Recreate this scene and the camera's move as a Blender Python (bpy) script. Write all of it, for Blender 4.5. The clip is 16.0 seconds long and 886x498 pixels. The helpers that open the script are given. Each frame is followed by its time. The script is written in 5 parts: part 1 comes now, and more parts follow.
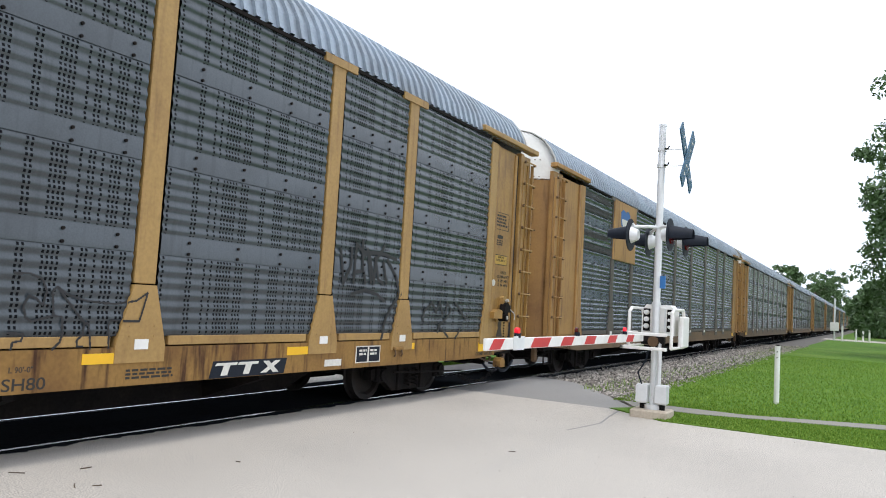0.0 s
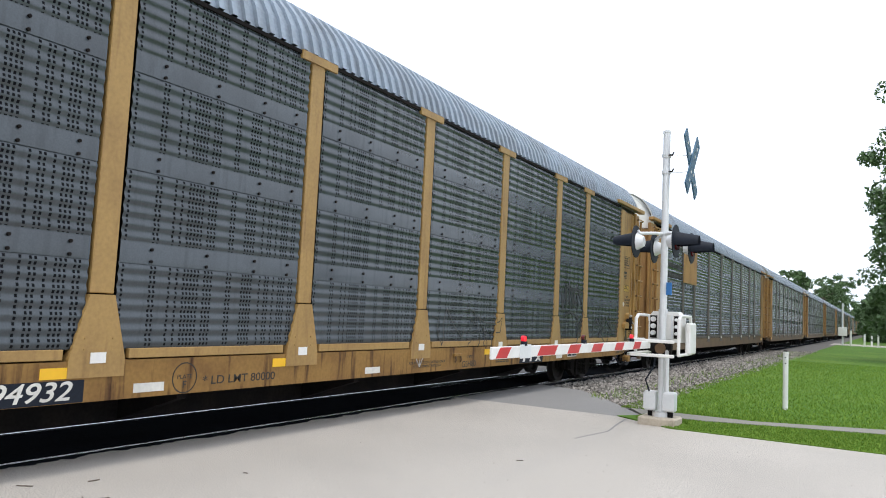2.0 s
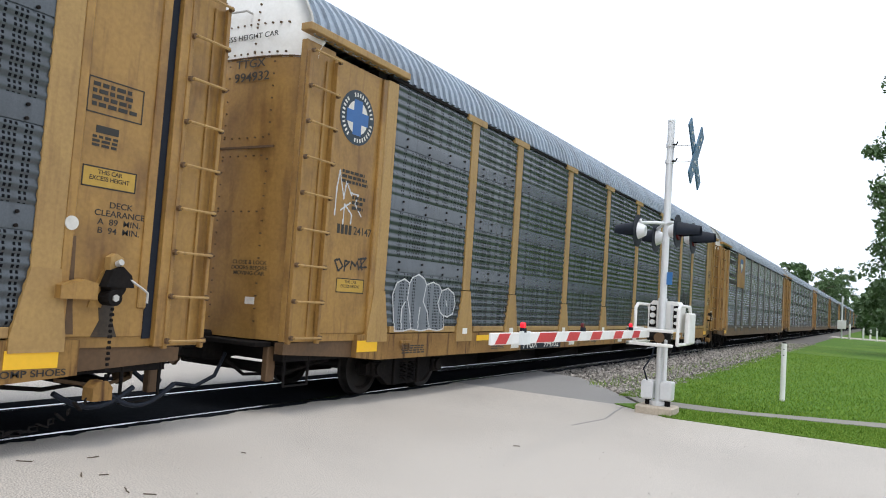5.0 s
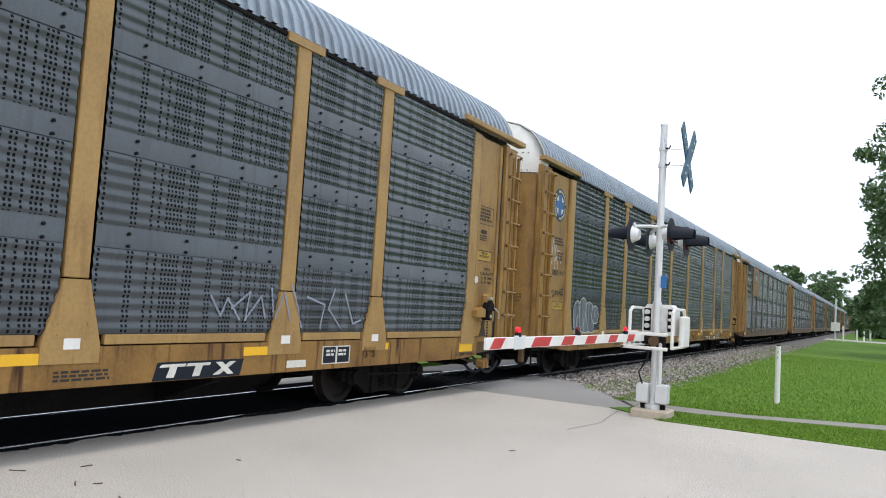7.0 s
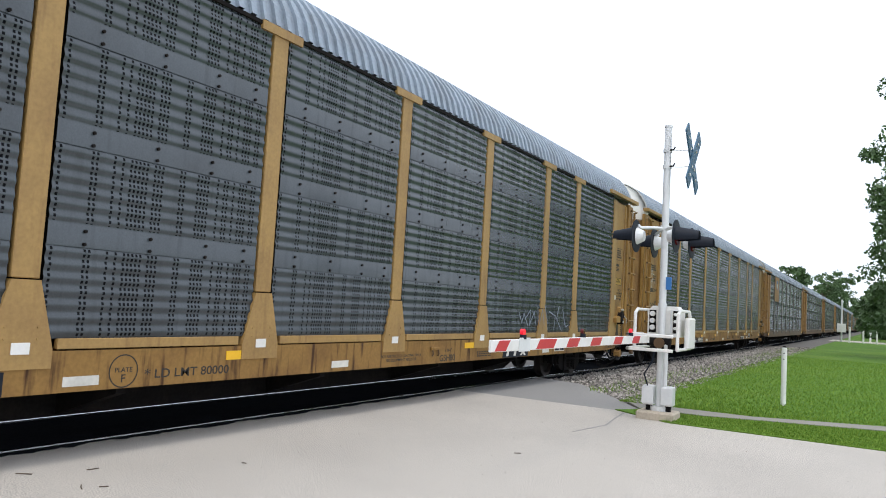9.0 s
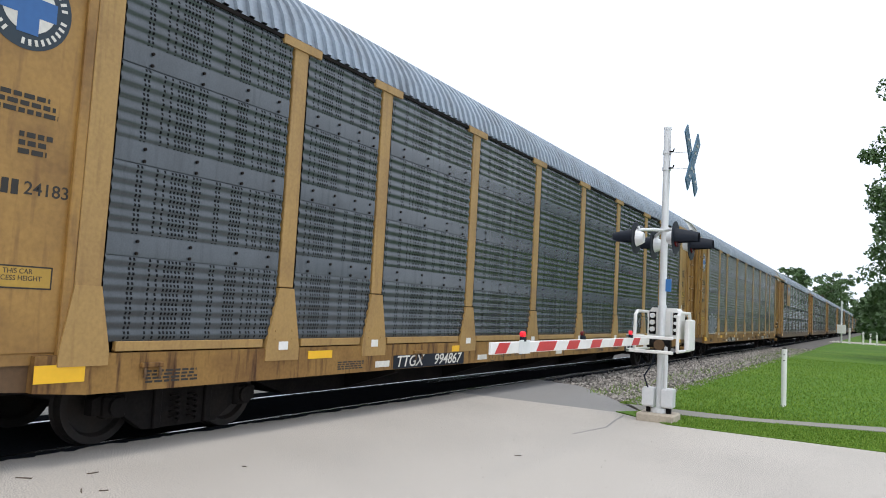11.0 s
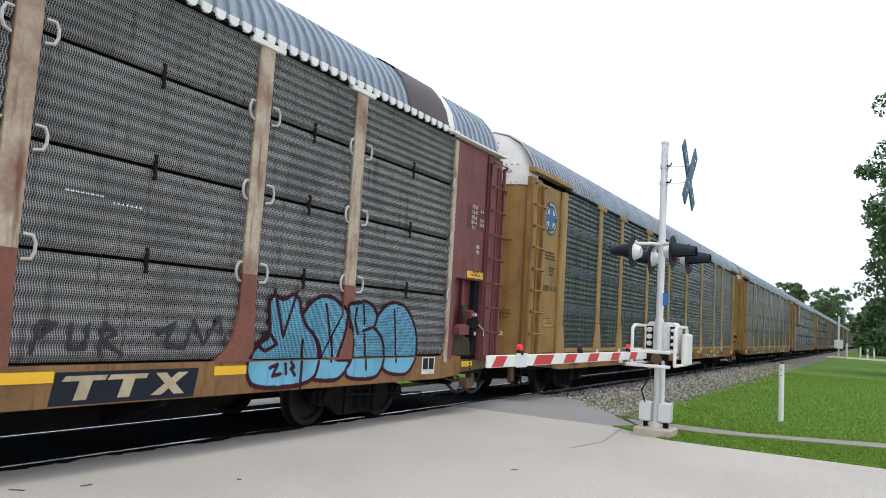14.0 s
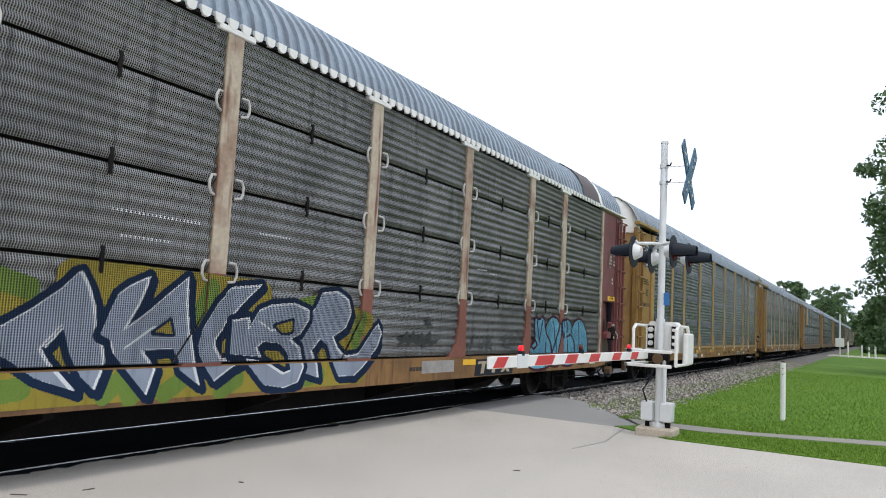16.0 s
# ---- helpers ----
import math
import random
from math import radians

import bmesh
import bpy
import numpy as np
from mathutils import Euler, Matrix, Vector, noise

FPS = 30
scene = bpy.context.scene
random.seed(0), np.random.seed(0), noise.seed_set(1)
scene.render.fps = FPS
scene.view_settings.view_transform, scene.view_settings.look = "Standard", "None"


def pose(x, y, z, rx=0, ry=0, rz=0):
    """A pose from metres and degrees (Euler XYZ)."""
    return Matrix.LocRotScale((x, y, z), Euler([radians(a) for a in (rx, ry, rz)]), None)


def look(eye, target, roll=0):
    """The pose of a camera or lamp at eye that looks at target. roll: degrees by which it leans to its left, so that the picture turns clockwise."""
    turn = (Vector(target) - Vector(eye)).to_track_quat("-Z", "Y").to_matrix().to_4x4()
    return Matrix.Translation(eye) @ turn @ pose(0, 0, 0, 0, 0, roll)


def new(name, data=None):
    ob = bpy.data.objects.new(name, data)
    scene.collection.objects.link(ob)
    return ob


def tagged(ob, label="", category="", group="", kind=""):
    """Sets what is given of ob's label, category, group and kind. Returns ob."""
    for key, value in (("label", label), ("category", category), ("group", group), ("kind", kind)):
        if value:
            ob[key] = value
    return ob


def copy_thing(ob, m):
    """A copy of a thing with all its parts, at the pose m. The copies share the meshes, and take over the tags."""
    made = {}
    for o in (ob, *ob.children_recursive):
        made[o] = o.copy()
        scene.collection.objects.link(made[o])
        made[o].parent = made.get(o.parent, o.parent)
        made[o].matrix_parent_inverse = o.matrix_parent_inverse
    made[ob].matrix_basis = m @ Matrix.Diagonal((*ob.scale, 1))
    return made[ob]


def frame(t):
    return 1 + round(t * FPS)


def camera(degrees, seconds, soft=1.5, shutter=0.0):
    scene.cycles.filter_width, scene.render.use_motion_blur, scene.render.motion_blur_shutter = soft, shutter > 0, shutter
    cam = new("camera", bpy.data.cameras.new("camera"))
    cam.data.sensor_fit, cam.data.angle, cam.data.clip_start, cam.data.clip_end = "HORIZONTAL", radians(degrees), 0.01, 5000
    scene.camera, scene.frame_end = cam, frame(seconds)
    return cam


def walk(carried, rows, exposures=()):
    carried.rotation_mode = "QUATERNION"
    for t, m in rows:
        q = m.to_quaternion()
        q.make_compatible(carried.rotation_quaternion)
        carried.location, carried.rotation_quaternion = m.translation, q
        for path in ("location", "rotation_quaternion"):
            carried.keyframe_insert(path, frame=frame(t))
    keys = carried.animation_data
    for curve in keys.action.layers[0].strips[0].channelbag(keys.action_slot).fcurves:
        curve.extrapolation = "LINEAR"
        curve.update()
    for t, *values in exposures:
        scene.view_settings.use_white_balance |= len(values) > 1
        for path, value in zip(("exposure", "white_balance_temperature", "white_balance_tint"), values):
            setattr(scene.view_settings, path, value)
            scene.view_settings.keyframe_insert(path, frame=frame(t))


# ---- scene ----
# One fixed standpoint on the road, the camera held by hand: yaw, pitch, roll.
CAM = [
    (0.0, 30.03, 4.11, -3.31),
    (0.5, 30.08, 4.36, -3.40),
    (1.0, 30.41, 4.35, -3.41),
    (1.5, 30.45, 4.40, -3.10),
    (2.0, 30.49, 4.77, -2.73),
    (2.5, 30.53, 4.54, -3.08),
    (3.0, 30.33, 4.22, -3.42),
    (3.5, 30.34, 4.24, -3.71),
    (4.0, 30.30, 4.31, -3.78),
    (4.5, 30.27, 3.95, -3.88),
    (5.0, 30.50, 3.62, -3.88),
    (7.5, 30.08, 4.15, -3.41),
    (8.0, 30.43, 4.23, -3.40),
    (10.5, 30.41, 4.15, -3.11),
    (11.0, 30.44, 4.39, -3.09),
    (11.5, 30.40, 4.58, -3.05),
    (12.0, 30.47, 4.70, -3.05),
    (12.5, 30.50, 4.87, -3.06),
    (13.0, 30.36, 5.15, -3.26),
    (13.5, 30.17, 5.28, -3.37),
    (14.0, 30.22, 5.39, -3.41),
    (14.5, 30.36, 5.15, -3.38),
    (15.0, 30.40, 5.20, -3.18),
    (15.5, 30.46, 5.35, -3.00),
    (16.0, 30.29, 5.49, -2.98),
]
cam = camera(61.8, 16.0, 1.0)
walk(cam, [(t, pose(7.83, 0.0, 1.63, 90 + b, c, a)) for t, a, b, c in CAM], [(0, -0.02), (5, -0.12), (8, -0.12), (12.5, -0.2), (16, -0.24)])

# How far the train has rolled (m) at each time (s).
RUN = [(0.0, -0.00), (0.5, 1.99), (1.0, 3.99), (1.5, 5.98), (2.0, 7.97), (2.5, 9.94), (3.0, 11.88), (3.5, 13.85), (4.0, 15.84), (4.5, 17.84), (5.0, 19.84), (7.5, 29.85), (8.0, 31.85), (10.5, 41.83), (11.0, 43.83), (11.5, 45.83), (12.0, 47.83), (12.5, 49.83), (13.0, 51.82), (13.5, 53.81), (14.0, 55.80), (14.5, 57.80), (15.0, 59.80), (15.5, 61.80), (16.0, 63.81)]
PITCH = 28.6

# ---- light: a bright hazy sky ----
world = bpy.data.worlds.new("sky")
scene.world = world
world.use_nodes = True
wn = world.node_tree.nodes
wl = world.node_tree.links
sky = wn.new("ShaderNodeTexSky")
sky.sky_type = "NISHITA"
sky.sun_disc = False
sky.sun_elevation = radians(58)
sky.sun_rotation = radians(150)
sky.dust_density = 4.0
haze = wn.new("ShaderNodeMix")
haze.data_type = "RGBA"
haze.inputs[0].default_value = 0.86
haze.inputs[7].default_value = (9.9, 10.7, 12.1, 1)
wl.new(sky.outputs[0], haze.inputs[6])
wl.new(haze.outputs[2], wn["Background"].inputs[0])
wn["Background"].inputs[1].default_value = 0.145
sun = new("sun", bpy.data.lights.new("sun", "SUN"))
sun.data.energy = 1.2
sun.data.angle = radians(14)
sun.data.color = (1.0, 0.95, 0.88)
sun.matrix_world = look((0, 0, 40), Vector((0, 0, 40)) + Vector((-0.12, 0.25, -0.96)))


# ---- materials ----
def material(name, color, rough=0.6, metal=0.0, grain=0.12, scale=40.0, stain=0.2, stain_scale=2.0, stain_color=None, bump=0.1, specular=0.5, streak=0.0, streak_color=(0.05, 0.028, 0.016)):
    """Two scales of change: fine grain and broad stains, and a light relief."""
    m = bpy.data.materials.new(name)
    m.use_nodes = True
    n, l = m.node_tree.nodes, m.node_tree.links
    b = n["Principled BSDF"]
    tc = n.new("ShaderNodeTexCoord")
    fine, broad = n.new("ShaderNodeTexNoise"), n.new("ShaderNodeTexNoise")
    fine.inputs["Scale"].default_value, broad.inputs["Scale"].default_value = scale, stain_scale
    fine.inputs["Detail"].default_value, broad.inputs["Detail"].default_value = 4, 6
    info = n.new("ShaderNodeObjectInfo")
    far = n.new("ShaderNodeMath")
    far.operation = "MULTIPLY"
    far.inputs[1].default_value = 40.0
    l.new(info.outputs["Random"], far.inputs[0])
    place = n.new("ShaderNodeVectorMath")
    l.new(tc.outputs["Object"], place.inputs[0])
    l.new(far.outputs[0], place.inputs[1])
    l.new(tc.outputs["Object"], fine.inputs["Vector"])
    l.new(place.outputs[0], broad.inputs["Vector"])
    ramp = n.new("ShaderNodeMapRange")
    ramp.inputs["From Min"].default_value, ramp.inputs["From Max"].default_value = 0.45, 0.75
    ramp.inputs["To Max"].default_value = stain
    l.new(broad.outputs[0], ramp.inputs["Value"])
    mix = n.new("ShaderNodeMix")
    mix.data_type = "RGBA"
    mix.inputs[6].default_value = (*color, 1)
    mix.inputs[7].default_value = (*(stain_color or [c * 0.45 for c in color]), 1)
    l.new(ramp.outputs[0], mix.inputs[0])
    tint = mix.outputs[2]
    if streak:
        mp = n.new("ShaderNodeMapping")
        mp.inputs["Scale"].default_value = (3.0, 6.5, 0.7)
        run = n.new("ShaderNodeTexNoise")
        run.inputs["Scale"].default_value, run.inputs["Detail"].default_value = 1.6, 5
        l.new(place.outputs[0], mp.inputs[0])
        l.new(mp.outputs[0], run.inputs["Vector"])
        rr = n.new("ShaderNodeMapRange")
        rr.inputs["From Min"].default_value, rr.inputs["From Max"].default_value = 0.54, 0.70
        rr.inputs["To Max"].default_value = streak
        l.new(run.outputs[0], rr.inputs["Value"])
        mix2 = n.new("ShaderNodeMix")
        mix2.data_type = "RGBA"
        l.new(rr.outputs[0], mix2.inputs[0])
        l.new(tint, mix2.inputs[6])
        mix2.inputs[7].default_value = (*streak_color, 1)
        tint = mix2.outputs[2]
    val = n.new("ShaderNodeMapRange")
    val.inputs["From Min"].default_value, val.inputs["From Max"].default_value = 0.25, 0.75
    val.inputs["To Min"].default_value, val.inputs["To Max"].default_value = 1 - grain, 1 + grain
    l.new(fine.outputs[0], val.inputs["Value"])
    mul = n.new("ShaderNodeVectorMath")
    mul.operation = "MULTIPLY"
    l.new(tint, mul.inputs[0])
    l.new(val.outputs[0], mul.inputs[1])
    l.new(mul.outputs[0], b.inputs["Base Color"])
    b.inputs["Roughness"].default_value = rough
    b.inputs["Metallic"].default_value = metal
    b.inputs["Specular IOR Level"].default_value = specular
    if bump:
        bp = n.new("ShaderNodeBump")
        bp.inputs["Strength"].default_value = bump
        bp.inputs["Distance"].default_value = 0.01
        l.new(fine.outputs[0], bp.inputs["Height"])
        l.new(bp.outputs[0], b.inputs["Normal"])
    return m


def maths(n, l, op, a, b=None, c=None):
    """A math node fed by sockets or numbers."""
    k = n.new("ShaderNodeMath")
    k.operation = op
    for i, v in enumerate((a, b, c)):
        if v is None:
            continue
        if isinstance(v, (int, float)):
            k.inputs[i].default_value = v
        else:
            l.new(v, k.inputs[i])
    return k.outputs[0]


def perforated(name, color, row, column, hole, share, band, rough=0.27, metal=0.3, dirt=0.4, streak=0.3, gloss=0.5):
    """Sheet steel punched with small holes: share of columns that are punched, none below the height band."""
    m = material(name, color, rough, metal, 0.10, 60.0, dirt, 1.3, None, 0.05, gloss, streak, [c * 0.4 for c in color])
    n, l = m.node_tree.nodes, m.node_tree.links
    tc = n.new("ShaderNodeTexCoord")
    sep = n.new("ShaderNodeSeparateXYZ")
    l.new(tc.outputs["Object"], sep.inputs[0])
    y, z = sep.outputs[1], sep.outputs[2]
    cy = maths(n, l, "DIVIDE", y, column)
    cz = maths(n, l, "DIVIDE", z, row)
    fy = maths(n, l, "ABSOLUTE", maths(n, l, "SUBTRACT", maths(n, l, "FRACT", cy), 0.5))
    fz = maths(n, l, "ABSOLUTE", maths(n, l, "SUBTRACT", maths(n, l, "FRACT", cz), 0.5))
    dot = maths(n, l, "MULTIPLY", maths(n, l, "LESS_THAN", maths(n, l, "MULTIPLY", fy, column), hole), maths(n, l, "LESS_THAN", maths(n, l, "MULTIPLY", fz, row), hole * 1.15))
    if share < 1:
        wn_ = n.new("ShaderNodeTexWhiteNoise")
        wn_.noise_dimensions = "1D"
        l.new(maths(n, l, "ADD", maths(n, l, "FLOOR", cy), 31.0), wn_.inputs["W"])
        dot = maths(n, l, "MULTIPLY", dot, maths(n, l, "LESS_THAN", wn_.outputs["Value"], share))
    dot = maths(n, l, "MULTIPLY", dot, maths(n, l, "GREATER_THAN", z, band))
    b = n["Principled BSDF"]
    hole_shader = n.new("ShaderNodeBsdfDiffuse")
    hole_shader.inputs[0].default_value = (0.008, 0.009, 0.011, 1)
    mx = n.new("ShaderNodeMixShader")
    l.new(dot, mx.inputs[0])
    l.new(b.outputs[0], mx.inputs[1])
    l.new(hole_shader.outputs[0], mx.inputs[2])
    l.new(mx.outputs[0], n["Material Output"].inputs[0])
    return m


YELLOW = material("freight_yellow", (0.37, 0.230, 0.080), 0.5, 0, 0.12, 26, 0.55, 1.7, (0.22, 0.125, 0.05), 0.05, 0.4, 0.35, (0.15, 0.075, 0.03))
END_YELLOW = material("dirty_end_yellow", (0.335, 0.190, 0.052), 0.45, 0, 0.13, 22, 0.8, 1.5, (0.145, 0.072, 0.024), 0.05, 0.4, 0.5, (0.13, 0.06, 0.024))
YELLOW_SILL = material("worn_sill_yellow", (0.275, 0.155, 0.047), 0.65, 0, 0.14, 26, 0.85, 1.3, (0.13, 0.062, 0.024), 0.08, 0.25, 0.95, (0.05, 0.02, 0.010))
REFLECT = material("reflector_yellow", (0.85, 0.48, 0.02), 0.35, 0, 0.03, 20, 0.1)
PANEL = perforated("slotted_grey_sheet", (0.045, 0.057, 0.067), 0.048, 0.046, 0.0122, 0.46, 0.22, 0.25, 0.0, dirt=0.6, gloss=0.72)
GALV = perforated("punched_galvanised_sheet", (0.265, 0.265, 0.262), 0.0225, 0.025, 0.0075, 1.0, 0.0, dirt=0.8, streak=0.8, gloss=0.8)
ROOF = material("galvanised_roof", (0.29, 0.345, 0.41), 0.40, 0.25, 0.10, 24, 0.6, 1.4, (0.16, 0.17, 0.185), 0.03, 0.5, 0.35, (0.17, 0.175, 0.18))
WHITE = material("white_paint", (0.80, 0.79, 0.76), 0.45, 0, 0.04, 25, 0.3, 3.0, (0.5, 0.45, 0.38), 0.03)
BLACK = material("black_paint", (0.009, 0.013, 0.022), 0.6, 0, 0.2, 30, 0.2, 3.0, specular=0.25)
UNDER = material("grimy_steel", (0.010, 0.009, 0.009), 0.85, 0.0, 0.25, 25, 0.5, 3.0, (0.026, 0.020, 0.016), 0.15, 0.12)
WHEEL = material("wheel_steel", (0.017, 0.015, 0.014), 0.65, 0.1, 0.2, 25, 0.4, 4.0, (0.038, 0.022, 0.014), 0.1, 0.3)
RAIL = material("polished_rail", (0.42, 0.43, 0.45), 0.24, 1.0, 0.05, 30, 0.1)
RED = material("oxide_red_paint", (0.19, 0.052, 0.053), 0.5, 0, 0.08, 20, 0.6, 1.5, (0.085, 0.028, 0.026), 0.04, 0.4, 0.55, (0.06, 0.02, 0.018))
RUST = material("rust", (0.20, 0.075, 0.05), 0.8, 0, 0.15, 20, 0.6, 2.0, (0.10, 0.04, 0.03), 0.1)
BARE = material("weathered_beige_steel", (0.46, 0.385, 0.29), 0.6, 0, 0.14, 20, 1.0, 2.2, (0.19, 0.075, 0.04), 0.05, 0.4, 0.95, (0.15, 0.055, 0.035))
CONCRETE = material("worn_concrete_road", (0.475, 0.44, 0.395), 0.88, 0, 0.7, 75, 0.5, 0.5, (0.355, 0.328, 0.296), 0.0, 0.25, 0.3, (0.36, 0.34, 0.315))
PAVING = material("concrete_walk", (0.25, 0.235, 0.205), 0.85, 0, 0.15, 40, 0.5, 1.5, (0.22, 0.21, 0.18), 0.2)
FOOTING = material("stained_footing", (0.50, 0.43, 0.34), 0.85, 0, 0.15, 30, 0.5, 4.0, (0.3, 0.25, 0.2), 0.2)
ASPHALT = material("grey_asphalt", (0.27, 0.262, 0.252), 0.9, 0, 0.25, 45, 0.5, 0.9, (0.22, 0.215, 0.21), 0.3)
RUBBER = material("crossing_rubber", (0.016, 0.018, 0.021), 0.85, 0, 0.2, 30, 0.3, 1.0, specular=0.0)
GRASS = material("grass", (0.085, 0.175, 0.022), 0.9, 0, 0.45, 9, 0.7, 0.35, (0.15, 0.23, 0.034), 0.3, 0.15)
BALLAST = material("ballast_stone", (0.14, 0.13, 0.12), 0.9, 0, 0.35, 14, 0.6, 1.0, (0.10, 0.09, 0.08), 0.5)
GALVPOST = material("galvanised_mast", (0.74, 0.75, 0.75), 0.4, 0.15, 0.04, 20, 0.2, 2.0)
SIGNRED = material("stripe_red", (0.55, 0.03, 0.035), 0.45, 0, 0.05, 20, 0.2)
BLUE = material("sign_blue", (0.03, 0.16, 0.42), 0.45, 0, 0.05, 20, 0.1)
BROWN = material("rusty_ochre_paint", (0.37, 0.205, 0.068), 0.55, 0, 0.08, 20, 0.7, 1.2, (0.19, 0.095, 0.04), 0.04, 0.4, 0.6, (0.11, 0.05, 0.022))
GREYPOST = material("dull_grey_post", (0.085, 0.075, 0.062), 0.6, 0, 0.08, 20, 0.4, 1.5, (0.09, 0.065, 0.05), 0.04)
PANEL_FAR = perforated("dull_slotted_sheet", (0.095, 0.118, 0.142), 0.048, 0.046, 0.0105, 0.42, 0.22, 0.24, 0.2, gloss=0.9)
GREASE = material("brake_grease", (0.035, 0.022, 0.012), 0.55, 0, 0.3, 30, 0.7, 5.0, (0.12, 0.065, 0.025), 0.08)
ENDSILL = material("grimy_brown_steel", (0.115, 0.064, 0.028), 0.7, 0, 0.15, 20, 0.5, 2.0, (0.03, 0.02, 0.014), 0.1)
SILL_B = material("rusted_sill", (0.25, 0.135, 0.05), 0.65, 0, 0.1, 18, 0.8, 1.2, (0.09, 0.05, 0.028), 0.08, 0.3, 0.6, (0.06, 0.03, 0.016))
SILL_C = material("dark_brown_sill", (0.15, 0.095, 0.05), 0.65, 0, 0.1, 18, 0.6, 1.2, (0.07, 0.045, 0.03), 0.06)
MUTED = material("faded_warning_yellow", (0.44, 0.27, 0.04), 0.5, 0, 0.08, 20, 0.3)
PALE = material("zinc_white", (0.50, 0.485, 0.455), 0.5, 0.2, 0.08, 20, 0.4, 3.0)
LEAF = material("leaf_green", (0.075, 0.135, 0.045), 0.6, 0, 0.3, 3, 0.5, 0.6, (0.05, 0.10, 0.035), 0)
BARK = material("bark", (0.12, 0.09, 0.065), 0.9, 0, 0.3, 12, 0.4, 2.0)


# ---- building helpers ----
def mesh_of(bm, mats, smooth=False):
    me = bpy.data.meshes.new("mesh")
    bmesh.ops.recalc_face_normals(bm, faces=bm.faces[:])
    bm.to_mesh(me)
    bm.free()
    for m in mats if isinstance(mats, (list, tuple)) else [mats]:
        me.materials.append(m)
    if smooth:
        for p in me.polygons:
            p.use_smooth = True
    return me


def part(name, bm, mat, parent=None, label="", at=None, smooth=False):
    """Links a bmesh (or a mesh) as one object under a thing or a part."""
    me = bm if isinstance(bm, bpy.types.Mesh) else mesh_of(bm, mat, smooth)
    ob = new(name, me)
    ob.parent = parent
    if at is not None:
        ob.matrix_basis = at
    if label:
        tagged(ob, label)
    return ob


def box(x0, x1, y0, y1, z0, z1, bevel=0.0, bm=None):
    own = bmesh.new()
    bmesh.ops.create_cube(own, size=1, matrix=Matrix.LocRotScale(((x0 + x1) / 2, (y0 + y1) / 2, (z0 + z1) / 2), None, (x1 - x0, y1 - y0, z1 - z0)))
    if bevel:
        bmesh.ops.bevel(own, geom=own.edges[:], offset=bevel, segments=1, affect="EDGES")
    if bm is None:
        return own
    me = bpy.data.meshes.new("tmp")
    own.to_mesh(me)
    own.free()
    bm.from_mesh(me)
    bpy.data.meshes.remove(me)
    return bm


def rod(p, q, r, bm=None, sides=8, r2=None):
    bm = bm or bmesh.new()
    p, q = Vector(p), Vector(q)
    d = q - p
    m = Matrix.Translation((p + q) / 2) @ d.to_track_quat("Z", "Y").to_matrix().to_4x4()
    bmesh.ops.create_cone(bm, cap_ends=True, segments=sides, radius1=r, radius2=r if r2 is None else r2, depth=d.length, matrix=m)
    return bm


def tube(points, r, bm=None, sides=6):
    """A bent bar through the points."""
    bm = bm or bmesh.new()
    pts = [Vector(p) for p in points]
    steps = [(b - a).normalized() for a, b in zip(pts, pts[1:])]
    across = steps[0].orthogonal().normalized()
    rings = []
    for i, p in enumerate(pts):
        along = (steps[max(0, i - 1)] + steps[min(i, len(steps) - 1)]).normalized()
        across = (across - along * across.dot(along)).normalized()
        other = along.cross(across)
        rings.append([bm.verts.new(p + (across * math.cos(k * 2 * math.pi / sides) + other * math.sin(k * 2 * math.pi / sides)) * r) for k in range(sides)])
    for a, b in zip(rings, rings[1:]):
        for k in range(sides):
            bm.faces.new((a[k], a[(k + 1) % sides], b[(k + 1) % sides], b[k]))
    bm.faces.new(rings[0][::-1])
    bm.faces.new(rings[-1])
    return bm


def prism(outline, lo, hi, axis="x", bm=None):
    """An outline in two axes pulled along the third: axis x takes (y, z), y takes (x, z), z takes (x, y)."""
    bm = bm or bmesh.new()

    def put(u, v, w):
        return {"x": (w, u, v), "y": (u, w, v), "z": (u, v, w)}[axis]
    a = [bm.verts.new(put(u, v, lo)) for u, v in outline]
    b = [bm.verts.new(put(u, v, hi)) for u, v in outline]
    bm.faces.new(a)
    bm.faces.new(b[::-1])
    k = len(a)
    for i in range(k):
        bm.faces.new((a[i], a[(i + 1) % k], b[(i + 1) % k], b[i]))
    return bm


def grid_mesh(rows, mat, smooth=True):
    """A skin over rows of points."""
    k = len(rows[0])
    me = bpy.data.meshes.new("mesh")
    verts = [p for r in rows for p in r]
    faces = [(i * k + j, i * k + j + 1, (i + 1) * k + j + 1, (i + 1) * k + j) for i in range(len(rows) - 1) for j in range(k - 1)]
    me.from_pydata(verts, [], faces)
    me.materials.append(mat)
    for p in me.polygons:
        p.use_smooth = smooth
    me.update()
    return me


